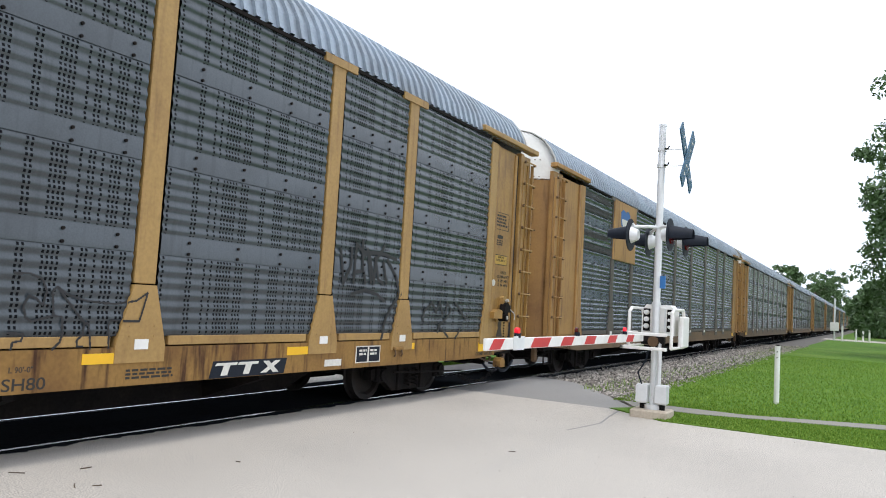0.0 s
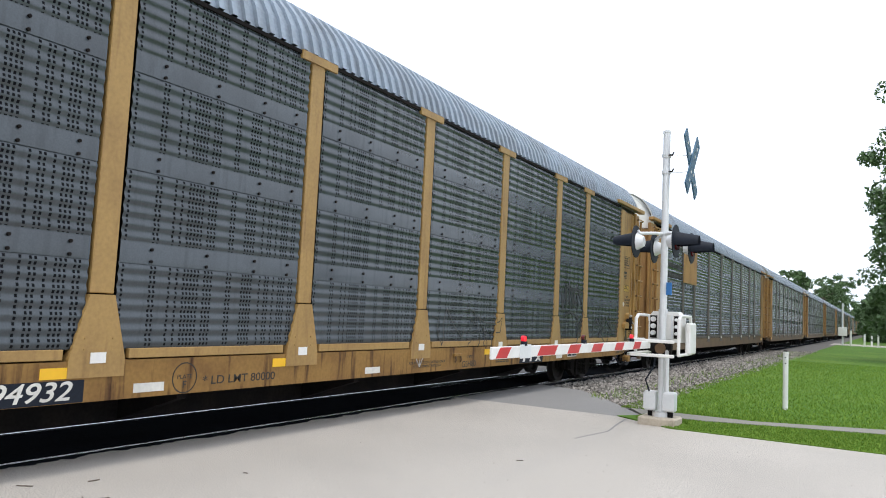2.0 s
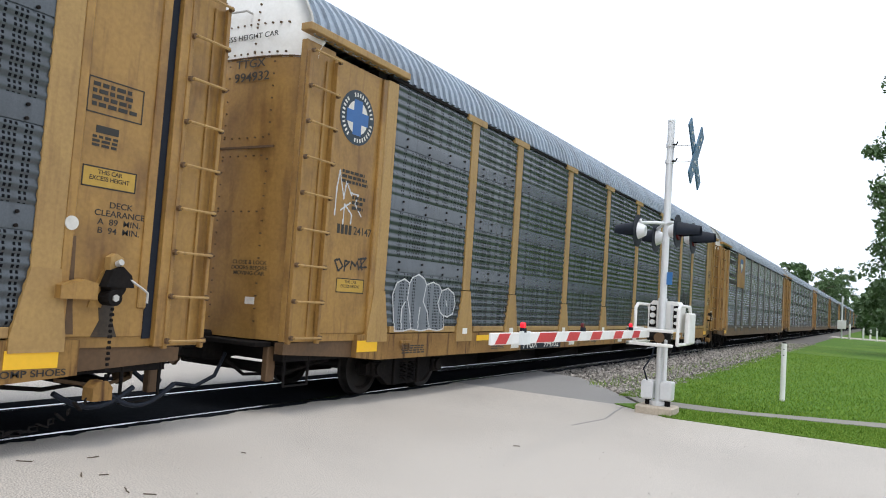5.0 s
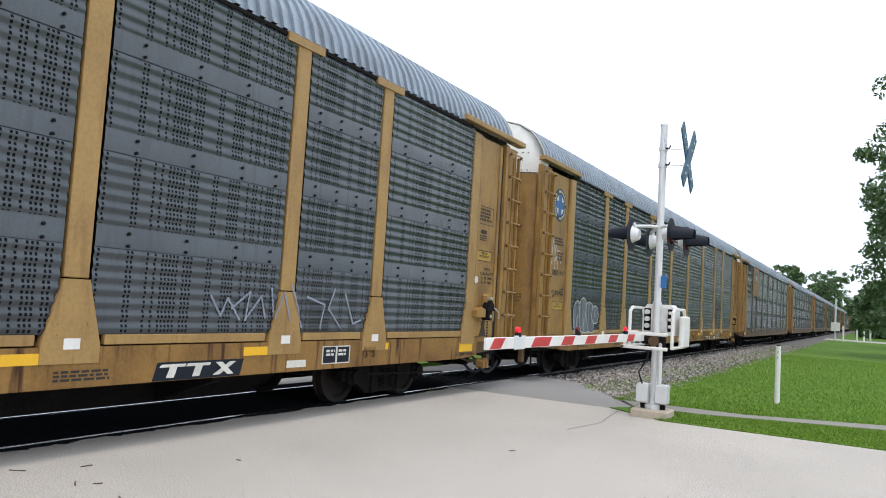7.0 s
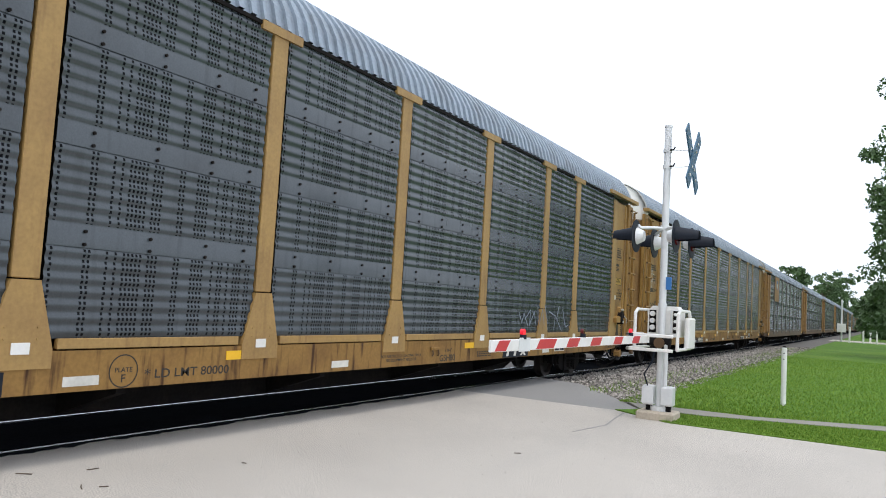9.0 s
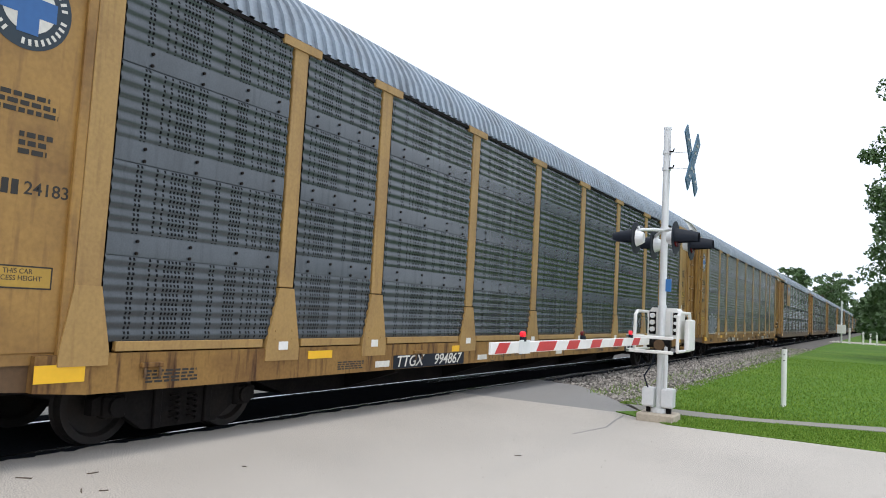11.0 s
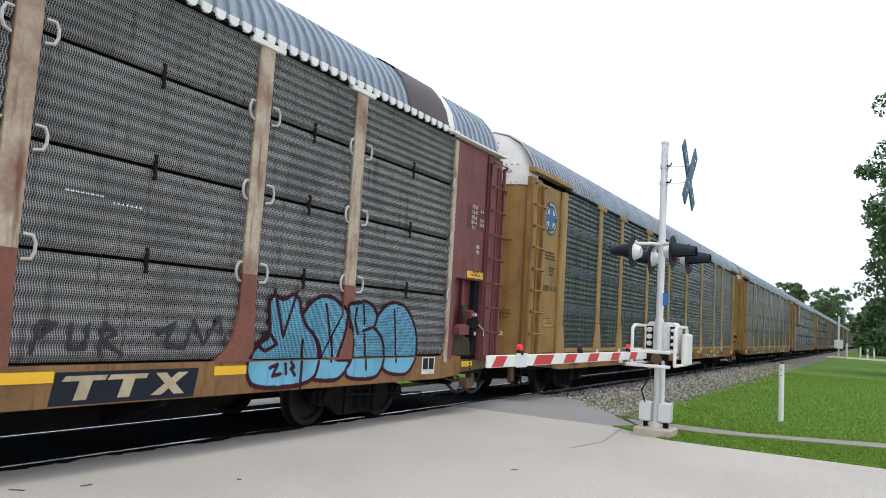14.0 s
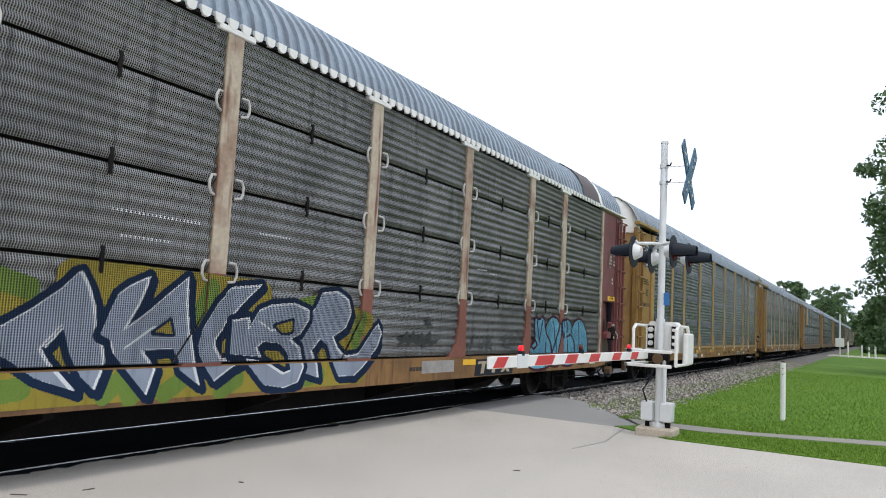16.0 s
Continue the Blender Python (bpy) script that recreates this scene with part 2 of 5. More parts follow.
def lettering(text, size, mat, parent, at, name="lettering", label="", shear=0.0, wide=1.0):
    """Painted letters on a side that faces +x (or as at turns them); text runs along its x."""
    cu = bpy.data.curves.new("text", "FONT")
    cu.body, cu.size, cu.align_x, cu.align_y = text, size, "CENTER", "CENTER"
    cu.extrude, cu.shear, cu.offset = 0.001, shear, size * (0.010 if size > 0.2 else 0.008)
    ob = bpy.data.objects.new("text", cu)
    scene.collection.objects.link(ob)
    bpy.context.view_layer.update()
    me = bpy.data.meshes.new_from_object(ob.evaluated_get(bpy.context.evaluated_depsgraph_get()))
    bpy.data.objects.remove(ob)
    me.transform(Matrix.Diagonal((wide, 1, 1, 1)))
    me.materials.clear()
    me.materials.append(mat)
    return part(name, me, None, parent, label, at)


def on_side(y, z, x=1.556):
    """Letters that stand upright on the near side of a car, read from +x, with the train's front to the right."""
    return pose(x, y, z, 90, 0, 90)


# ---- the setting ----
def structure(name, bm, mat, label, smooth=False):
    return tagged(part(name, bm, mat, None, "", None, smooth), label, kind="structure")


structure("ground", box(-400, 400, -120, 900, -0.6, -0.16), GRASS, "flat grassy ground reaching to the horizon")
structure("road", prism([(0.845, -14), (60, -14), (60, 11.62), (5.0, 11.72), (4.55, 12.45), (0.845, 12.5)], -0.2, 0.0, "z"), CONCRETE, "worn pale concrete road over the level crossing")
structure("road", prism([(-60, -14), (-1.15, -14), (-1.15, 12.5), (-4.5, 12.6), (-60, 11.7)], -0.2, 0.0, "z"), CONCRETE, "worn pale concrete road beyond the tracks")
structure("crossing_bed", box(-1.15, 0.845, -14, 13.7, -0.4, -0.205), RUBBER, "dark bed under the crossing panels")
# The stone bed takes the rubber's near-black to carry the shade under the train.
structure("track_bed", box(-1.25, 1.25, 13.7, 700, -0.3, -0.085), RUBBER, "stone between the rails, coloured black for the train's shade")
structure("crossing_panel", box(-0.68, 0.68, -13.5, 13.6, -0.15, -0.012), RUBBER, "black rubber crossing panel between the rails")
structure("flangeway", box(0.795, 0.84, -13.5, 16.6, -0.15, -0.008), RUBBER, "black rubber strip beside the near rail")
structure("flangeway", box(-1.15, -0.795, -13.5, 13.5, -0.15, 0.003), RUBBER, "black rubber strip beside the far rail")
rag = random.Random(5)
edge, yy, reach = [], -12.0, 0.95
while yy < 12.4:
    reach += 0.35 * (0.92 - reach) + rag.uniform(-0.035, 0.045)
    edge.append((reach, yy))
    yy += 0.03 + 0.07 * rag.random()
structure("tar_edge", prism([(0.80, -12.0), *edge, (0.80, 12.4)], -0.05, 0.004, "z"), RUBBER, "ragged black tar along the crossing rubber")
structure("apron", prism([(0.85, 12.505), (4.5, 12.455), (4.4, 12.75), (3.0, 14.9), (2.0, 16.2), (0.85, 16.6)], -0.2, -0.004, "z"), ASPHALT, "grey asphalt apron beside the concrete road")
structure("lawn", prism([(4.0, 12.46), (5.05, 11.7), (60, 11.6), (60, 31.4), (8.0, 13.85), (5.35, 12.95), (4.3, 12.9)], -0.2, 0.015, "z"), GRASS, "narrow strip of mown grass beside the road")
structure("lawn", prism([(3.9, 13.6), (6.0, 13.62), (8.0, 14.45), (60, 32.2), (60, 230), (3.9, 230), (3.8, 40)], -0.2, 0.02, "z"), GRASS, "wide green lawn beside the railway")
structure("walkway", prism([(4.3, 12.9), (5.35, 12.95), (8.0, 13.85), (60, 31.4), (60, 32.2), (8.0, 14.45), (6.0, 13.62), (3.9, 13.6)], -0.2, 0.026, "z"), PAVING, "narrow concrete walkway through the grass")
structure("ballast", prism([(-3.6, -0.16), (-2.0, -0.10), (2.0, -0.10), (3.3, -0.04), (3.95, -0.0), (3.95, -0.3), (-3.6, -0.3)], 13.7, 700, "y"), BALLAST, "grey crushed stone ballast under the track")
for side in (-1, 1):
    x = 0.7525 * side
    rail = prism([(x - 0.075, -0.18), (x + 0.075, -0.18), (x + 0.075, -0.165), (x + 0.012, -0.15), (x + 0.012, -0.05), (x + 0.036, -0.035), (x + 0.036, -0.004), (x + 0.03, 0.0), (x - 0.03, 0.0), (x - 0.036, -0.004), (x - 0.036, -0.035), (x - 0.012, -0.05), (x - 0.012, -0.15), (x - 0.075, -0.165)], -40, 700, "y")
    structure("rail", rail, RAIL, "steel rail with a polished head")

# ---- the train: closed car-carrying wagons ----
POSTS = (-9.01, -7.10, -4.26, -1.41, 1.41, 4.26, 7.10, 9.01)
EDGES = (-11.66, *POSTS, 11.98)
SEAMS = (1.12, 1.95, 2.87, 3.84, 4.78)
ROOFLINE = ((1.50, 4.84), (1.43, 5.10), (1.31, 5.32), (1.12, 5.54), (0.84, 5.71), (0.50, 5.80), (0.2, 5.83), (0, 5.835))
made = {}


def roof_mesh(half, step=0.20, depth=0.045, mat=ROOF):
    line = [*ROOFLINE, *[(-x, z) for x, z in ROOFLINE[-2::-1]]]
    rows = []
    k = int(2 * half / step)
    for i in range(k):
        for f, d in ((0.0, 0), (0.52, 0), (0.56, depth), (0.94, depth)):
            y = -half + (i + f) * step
            rows.append([(x * (1 + d / 1.5), y, z + d * (0.3 + 0.7 * (1 - abs(x) / 1.5))) for x, z in line])
    rows.append([(x, half, z) for x, z in line])
    return grid_mesh(rows, mat, False)


def panel_mesh(w, h, mat, ribs, depth=0.014, flat=0.2, rise=0.0):
    """A ribbed sheet; rise lifts it above its origin, so that the punching starts at its foot."""
    key = (round(w, 2), round(h, 2), mat.name, rise)
    if key in made:
        return made[key]
    prof = [(0.012, 0.0), (0.012, flat)] if flat else [(0, 0)]
    span = h - flat
    for i in range(ribs):
        a = flat + span * i / ribs
        p = span / ribs
        prof += [(depth * 0.5 * (1 - math.cos(k * math.pi / 4)), a + k * p / 8) for k in range(1, 9)]
    prof.append((0.0, h))
    me = grid_mesh([[(x, -w / 2, z + rise) for x, z in prof], [(x, w / 2, z + rise) for x, z in prof]], mat, True)
    made[key] = me
    return me


def post_mesh(mat=None, neck=1.63):
    """A side post: a flat column, a flared foot plate below the neck, and a short cap rail."""
    bm = box(1.44, 1.53, -0.125, 0.125, neck + 0.012, 4.74, 0.008)
    prism([(-0.13, neck), (0.13, neck), (0.29, 1.03), (0.29, 0.86), (-0.29, 0.86), (-0.29, 1.03)], 1.45, 1.545, "x", bm)
    for k in (-0.09, 0.09):
        for z in (1.12, 1.22):
            rod((1.545, k * 1.6, z), (1.552, k * 1.6, z), 0.012, bm, 6)
    prism([(-0.35, 4.84), (0.35, 4.84), (0.35, 4.73), (-0.35, 4.73)], 1.46, 1.555, "x", bm)
    return mesh_of(bm, mat or YELLOW)


def ladder_mesh(mat):
    bm = box(1.50, 1.56, -0.30, -0.245, 0.9, 4.62, 0.006)
    box(1.50, 1.56, 0.245, 0.30, 0.9, 4.62, 0.006, bm)
    return mesh_of(bm, mat)


def rung_mesh(mat):
    return mesh_of(tube([(1.56, -0.27, 0), (1.62, -0.25, 0), (1.62, 0.25, 0), (1.56, 0.27, 0)], 0.016), mat)


def end_wall(z0, z1, mat, side=1.47):
    """The rounded end of the body, at the +y end."""
    path = [(side, 11.76), (side, 13.28)] + [(side * k, 13.60 - 0.29 * k ** 4) for k in (0.985, 0.94, 0.87, 0.78, 0.66, 0.52, 0.36, 0.18, 0.0)]
    path += [(-x, y) for x, y in path[::-1]]
    return grid_mesh([[(x, y, z) for x, y in path] for z in np.linspace(z0, z1, 5)], mat)


def end_cap(mat):
    """The white upper end that follows the roof's arch."""
    rows = []
    for f in np.linspace(0, 1, 9):
        row = []
        for x, z in [*ROOFLINE, *[(-x, z) for x, z in ROOFLINE[-2::-1]]]:
            row.append((x * 0.985, 13.60 - 0.29 * (abs(x) / 1.5) ** 4 - 0.12 * f * f, 4.60 + (z - 4.60) * f - 0.01))
        rows.append(row)
    return grid_mesh(rows, mat)


def wheel_mesh():
    bm = bmesh.new()
    prof = [(0.0, 0.05), (0.12, 0.06), (0.13, 0.015), (0.31, 0.005), (0.34, 0.06), (0.415, 0.06), (0.42, -0.05), (0.445, -0.075), (0.445, -0.085), (0.34, -0.085), (0.30, -0.02), (0.0, -0.02)]
    n = 28
    rings = [[bm.verts.new((x, r * math.cos(a), r * math.sin(a))) for a in np.linspace(0, 2 * math.pi, n, endpoint=False)] for r, x in prof[1:-1]]
    for a, b in zip(rings, rings[1:]):
        for i in range(n):
            bm.faces.new((a[i], a[(i + 1) % n], b[(i + 1) % n], b[i]))
    bm.faces.new(rings[0])
    bm.faces.new(rings[-1][::-1])
    for i in range(3):
        a = i * 2.094
        box(0.055, 0.075, 0.07 * math.cos(a) - 0.015, 0.07 * math.cos(a) + 0.015, 0.07 * math.sin(a) - 0.015, 0.07 * math.sin(a) + 0.015, 0, bm)
    return mesh_of(bm, WHEEL)


def frame_mesh():
    """A cast truck side frame with its spring nest."""
    bm = prism([(-1.12, 0.50), (-0.75, 0.62), (-0.42, 0.66), (0.42, 0.66), (0.75, 0.62), (1.12, 0.50), (1.12, 0.34), (0.8, 0.34), (0.5, 0.14), (-0.5, 0.14), (-0.8, 0.34), (-1.12, 0.34)], 0.93, 1.05)
    for s in (-0.89, 0.89):
        box(0.95, 1.12, s - 0.13, s + 0.13, 0.30, 0.54, 0.03, bm)
        rod((1.10, s, 0.42), (1.16, s, 0.42), 0.10, bm, 12)
    box(1.00, 1.09, -0.40, -0.30, 0.14, 0.66, 0.01, bm)
    box(1.00, 1.09, 0.30, 0.40, 0.14, 0.66, 0.01, bm)
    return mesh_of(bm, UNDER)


def spring_mesh():
    bm = bmesh.new()
    pts = [(1.08 + 0.05 * math.cos(a), 0.05 * math.sin(a), 0.2 + 0.30 * a / 31.4) for a in np.linspace(0, 31.4, 46)]
    return mesh_of(tube(pts, 0.013, bm, 5), UNDER)


EAVE_TOOTH = mesh_of(prism([(-0.075, 0.05), (-0.06, -0.03), (-0.03, -0.055), (0.03, -0.055), (0.06, -0.03), (0.075, 0.05)], 1.52, 1.56), WHITE)
SHARED = dict(post=post_mesh(), ladder=ladder_mesh(END_YELLOW), rung=rung_mesh(YELLOW), roof=roof_mesh(13.45), wall=end_wall(0.92, 4.62, END_YELLOW), cap=end_cap(WHITE), wheel=wheel_mesh(), truck=frame_mesh(), spring=spring_mesh())


def truck(car, y):
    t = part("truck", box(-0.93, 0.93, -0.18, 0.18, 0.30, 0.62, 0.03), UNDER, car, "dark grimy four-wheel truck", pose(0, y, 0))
    for s in (0, 180):
        part("side_frame", SHARED["truck"], None, t, "", pose(0, 0, 0, 0, 0, s))
        for k in (-0.12, 0.12):
            part("spring", SHARED["spring"], None, t, "", pose(0, 0, 0, 0, 0, s) @ pose(0, k, 0))
    for k in (-0.89, 0.89):
        w = part("wheelset", rod((-0.86, 0, 0), (0.86, 0, 0), 0.075), WHEEL, car, "steel wheelset with dull treads", pose(0, y + k, 0.42))
        part("wheel", SHARED["wheel"], None, w, "", pose(0.75, 0, 0))
        part("wheel", SHARED["wheel"], None, w, "", pose(-0.75, 0, 0, 0, 0, 180))


def coupler(car, s):
    f = pose(0, 0, 0, 0, 0, 0 if s > 0 else 180)
    bm = box(-0.09, 0.09, 13.3, 14.05, 0.72, 0.92, 0.02)
    prism([(-0.16, 14.0), (0.14, 14.0), (0.17, 14.2), (0.05, 14.33), (-0.02, 14.22), (-0.12, 14.28), (-0.2, 14.15)], 0.64, 0.98, "z", bm)
    part("coupler", bm, UNDER, car, "rusty black knuckle coupler", f)
    part("air_hose", tube([(0.35, 13.6, 0.75), (0.36, 13.8, 0.5), (0.34, 14.0, 0.36), (0.28, 14.2, 0.33), (0.2, 14.3, 0.36)], 0.028, sides=7), BLACK, car, "black rubber air hose", f)
    part("crossover_platform", box(-1.2, 1.2, 13.45, 13.75, 0.84, 0.90, 0.01), UNDER, car, "", f)
    part("uncoupling_rod", tube([(1.3, 13.55, 0.82), (0.9, 13.75, 0.72), (0.3, 13.8, 0.66), (0.12, 14.1, 0.62)], 0.014), UNDER, car, "", f)
    part("draft_gear", box(-0.28, 0.28, 13.2, 13.7, 0.58, 0.98, 0.03), UNDER, car, "", f)
    part("air_hose", tube([(-0.5, 13.55, 0.7), (-0.55, 13.75, 0.42), (-0.5, 14.0, 0.3), (-0.42, 14.25, 0.34)], 0.026, sides=7), BLACK, car, "black rubber air hose", f)
    part("brake_pipe", tube([(0.8, 11.6, 0.56), (0.85, 12.4, 0.46), (0.7, 13.2, 0.5), (0.35, 13.6, 0.72)], 0.022), UNDER, car, "", f)
    part("brake_beam", box(-1.0, 1.0, 12.9, 13.0, 0.42, 0.56, 0.02), UNDER, car, "", f)
    part("brake_pipe", tube([(-1.1, 12.2, 0.62), (-0.9, 12.9, 0.44), (-0.6, 13.3, 0.42), (-0.5, 13.55, 0.62)], 0.024), UNDER, car, "", f)
    part("brake_pipe", tube([(1.2, 12.3, 0.6), (1.15, 12.8, 0.5), (1.0, 13.25, 0.55), (0.55, 13.6, 0.6)], 0.02), ENDSILL, car, "", f)
    part("end_bracket", prism([(0.45, 0.9), (0.85, 0.9), (0.8, 0.5), (0.62, 0.42), (0.5, 0.55)], 13.38, 13.44, "y"), ENDSILL, car, "rusty end bracket", f)
    for x in (-1.15, 1.15):
        part("corner_bracket", box(x - 0.05, x + 0.05, 13.35, 13.5, 0.4, 0.84, 0.012), ENDSILL, car, "", f)
    for x in (-1.35, 1.35):
        part("sill_step", tube([(x, 12.9, 0.75), (x, 12.9, 0.35), (x, 13.35, 0.35), (x, 13.35, 0.75)], 0.02), UNDER, car, "", f)


def post_b_mesh():
    bm = box(1.44, 1.535, -0.12, 0.12, 2.0, 4.74, 0.008)
    return mesh_of(bm, BARE)


def post_foot_mesh():
    bm = box(1.44, 1.538, -0.122, 0.122, 1.6, 2.02, 0.008)
    prism([(-0.122, 1.62), (0.122, 1.62), (0.14, 1.05), (0.14, 1.0), (-0.42, 1.0), (-0.36, 1.07), (-0.2, 1.25)], 1.45, 1.545, "x", bm)
    return mesh_of(bm, RUST)


def bracket_mesh():
    """A pale steel loop that ties two panels at a seam."""
    return mesh_of(tube([(1.50, 0.0, -0.11), (1.53, 0.07, -0.10), (1.53, 0.10, -0.04), (1.53, 0.10, 0.04), (1.53, 0.07, 0.10), (1.50, 0.0, 0.11)], 0.016, sides=6), PALE)


STYLE_A = dict(tall_post=post_mesh(None, 1.74), panels=PANEL, seams=SEAMS, flat=0.2, ends=END_YELLOW, cap=WHITE, post=SHARED["post"], ladder=SHARED["ladder"], rung=SHARED["rung"], wall=SHARED["wall"], capmesh=SHARED["cap"])
STYLE_C = dict(STYLE_A, panels=PANEL_FAR, ends=BROWN, post=post_mesh(GREYPOST), tall_post=post_mesh(GREYPOST, 1.74), ladder=ladder_mesh(BROWN), rung=rung_mesh(BROWN), wall=end_wall(0.92, 4.62, BROWN), sill=SILL_C)
STYLE_B = dict(sill=SILL_B, panels=GALV, seams=(1.04, 2.05, 3.0, 3.95, 4.80), flat=0.0, ends=RED, cap=WHITE, post=post_b_mesh(), ladder=ladder_mesh(RED), rung=rung_mesh(RED), wall=end_wall(0.92, 4.62, RED, 1.30), capmesh=end_cap(RED))
FOOT, BRACKET = post_foot_mesh(), bracket_mesh()
RUNG_BOSS = mesh_of(rod((1.56, 0, 0), (1.60, 0, 0), 0.03, sides=8), ENDSILL)
BOLT = mesh_of(rod((1.462, 0, 0), (1.482, 0, 0), 0.017, sides=8), UNDER)
CLIP = mesh_of(box(1.47, 1.50, -0.022, 0.022, -0.13, 0.13, 0.006), UNDER)


def wagon(label, style):
    kind_b = style is STYLE_B
    panels, seams, ends = style["panels"], style["seams"], style["ends"]
    car = new("autorack_wagon")
    tagged(car, label, "railway wagon", "wagons of the freight train")
    outline = [(-12.1, 1.0), (-12.1, 0.68), (-11.6, 0.635), (11.6, 0.635), (12.3, 0.68), (12.3, 1.0), (11.6, 1.01), (-11.6, 1.01)]
    sill = style.get("sill", YELLOW_SILL)
    trim = style["ends"] if kind_b or style is STYLE_C else YELLOW
    part("side_sill", prism(outline, 1.36, 1.53), sill, car, "rust-streaked side sill")
    part("side_sill", prism(outline, -1.53, -1.36), sill, car, "rust-streaked side sill")
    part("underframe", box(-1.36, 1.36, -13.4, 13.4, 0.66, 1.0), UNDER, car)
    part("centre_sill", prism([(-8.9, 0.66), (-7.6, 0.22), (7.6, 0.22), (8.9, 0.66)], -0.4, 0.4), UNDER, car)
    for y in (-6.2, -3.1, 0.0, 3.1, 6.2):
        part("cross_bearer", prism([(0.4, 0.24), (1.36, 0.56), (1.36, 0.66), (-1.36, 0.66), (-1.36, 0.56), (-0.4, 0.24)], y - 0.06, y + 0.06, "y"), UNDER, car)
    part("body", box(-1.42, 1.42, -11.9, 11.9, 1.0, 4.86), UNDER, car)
    part("side_wall", box(-1.5, -1.43, -11.8, 11.8, 1.02, 4.84), panels, car)
    part("eave", box(1.43, 1.535, -11.7, 11.7, 4.785, 4.83), UNDER, car)
    part("roof", SHARED["roof"], None, car, "ribbed galvanised roof with rounded shoulders")
    edges = (-11.91, *POSTS, 11.91) if kind_b else EDGES
    for a, b in zip(edges, edges[1:]):
        w = b - a - (0.27 if kind_b else 0.315)
        mid = (a + b) / 2
        for k, (lo, hi) in enumerate(zip(seams, seams[1:])):
            gap = 0.035 if kind_b else -0.01
            foot = 0.23 if not kind_b and k == 0 else 0.0
            pan = part("panel", panel_mesh(w, hi - lo - gap, panels, 7 if kind_b or foot else 6, 0.028 if kind_b else 0.036 if style is STYLE_C else 0.018, 0.0 if foot else style["flat"], foot), None, car, "", pose(1.505 if style is STYLE_A else 1.49, mid, lo - foot))
            if k and not kind_b:
                for f in (-0.36, -0.08, 0.2, 0.42):
                    for dz in (0.03, 0.15):
                        part("bolt", BOLT, None, pan, "", pose(-1.45, f * w, dz))
            if k and kind_b:
                part("clip", CLIP, None, pan, "", pose(-1.462, 0, -0.015))
                for f in (-1, 1):
                    part("bracket", BRACKET, None, pan, "pale steel loop bracket", pose(-1.462, f * (w / 2 - 0.015), -0.015, 0, 0, 0) @ Matrix.Diagonal((1, f * -1.0, 1, 1)) @ pose(0, 0, 0))
        if not kind_b:
            part("kick_strip", box(1.47, 1.535, a + 0.34, b - 0.34, 1.025, 1.12, 0.006), GREYPOST if style is STYLE_C else YELLOW, car)
    for y in POSTS:
        if kind_b:
            post = part("post", style["post"], None, car, "beige post with flaking paint", pose(0, y, 0))
            part("post_foot", FOOT, None, post, "rust-red flared post foot")
            part("post_head", box(1.46, 1.556, -0.28, 0.28, 4.73, 4.80, 0.01), WHITE, post, "white bolted post head")
        else:
            part("post", style["tall_post" if y < -7 else "post"], None, car, "", pose(0, y, 0))
            part("base_plate", box(1.545, 1.552, y - 0.08, y + 0.08, 0.99, 1.09), WHITE, car, "small pale placard")
    if kind_b:
        for i in range(118):
            part("eave_tooth", EAVE_TOOTH, None, car, "", pose(0, -11.7 + i * 0.2, 4.835))
    for s in (-1, 1):
        f = pose(0, 0, 0, 0, 0, 0 if s > 0 else 180)

        off = (-0.08 if kind_b else 0.24) if s > 0 else 0.0

        def span(a, b):
            return sorted((s * (a + off), s * (b + off)))
        part("end_wall", style["wall"], None, car, "rounded riveted end door", f)
        part("end_cap", style["capmesh"], None, car, "white painted upper end", f)
        part("end_post", box(1.44, 1.542, *span(*((11.79, 11.90) if kind_b else (11.53, 11.80))), 0.9, 4.74, 0.01), BARE if kind_b else trim, car)
        part("top_beam", box(1.42, 1.60, *sorted((s * 11.33, s * (13.62 + max(off, 0)))), 4.80 if kind_b else 4.86, 4.84 if kind_b else 4.96, 0.01), WHITE if kind_b else trim, car)
        door = part("end_panel", box(1.40, 1.487, *span(11.90 if kind_b else 11.80, 12.75 if off > 0 else 13.1 if kind_b else 12.98), 1.02 if not kind_b else 2.36, 4.79 if kind_b else 4.73, 0.01), ends, car, "flat painted panel beside the end door")
        part("end_stile", box(1.42, 1.535, *span(*((11.90, 12.05) if kind_b else (11.80, 11.90))), 0.95, 4.72, 0.012), ends, door)
        if not kind_b:
            part("end_stile", box(1.42, 1.515, *span(*((12.65, 12.75) if off > 0 else (12.9, 13.0))), 1.3, 4.70, 0.012), ends, door)
        if not kind_b:
            part("end_gusset", prism([(s * (11.53 + off), 1.64), (s * (11.80 + off), 1.64), (s * (11.90 + off), 1.04), (s * (11.90 + off), 0.9), (s * (11.40 + off), 0.9), (s * (11.40 + off), 1.04)], 1.45, 1.55), trim, car)
        if not kind_b and s > 0:
            part("slot", box(1.40, 1.482, *span(12.752, 12.85), 1.0, 4.7), BLACK, car)
        lad = part("ladder", style["ladder"], None, car, "side ladder with round rungs", pose(0, s * (13.46 if off > 0 else 13.4 if kind_b else 13.25), 0) @ Matrix.Diagonal((1, 0.86 if off > 0 else 1, 1, 1)))
        if off > 0:
            part("corner_stile", box(1.42, 1.545, 13.10, 13.22, 0.92, 4.78, 0.01), ends, car)
        part("ladder_back", box(1.38, 1.475, -0.29, 0.29, 0.92, 4.78, 0.008), ends, lad)
        part("ladder_rib", box(1.475, 1.50, 0.10, 0.14, 0.95, 4.6, 0.006), ends, lad)
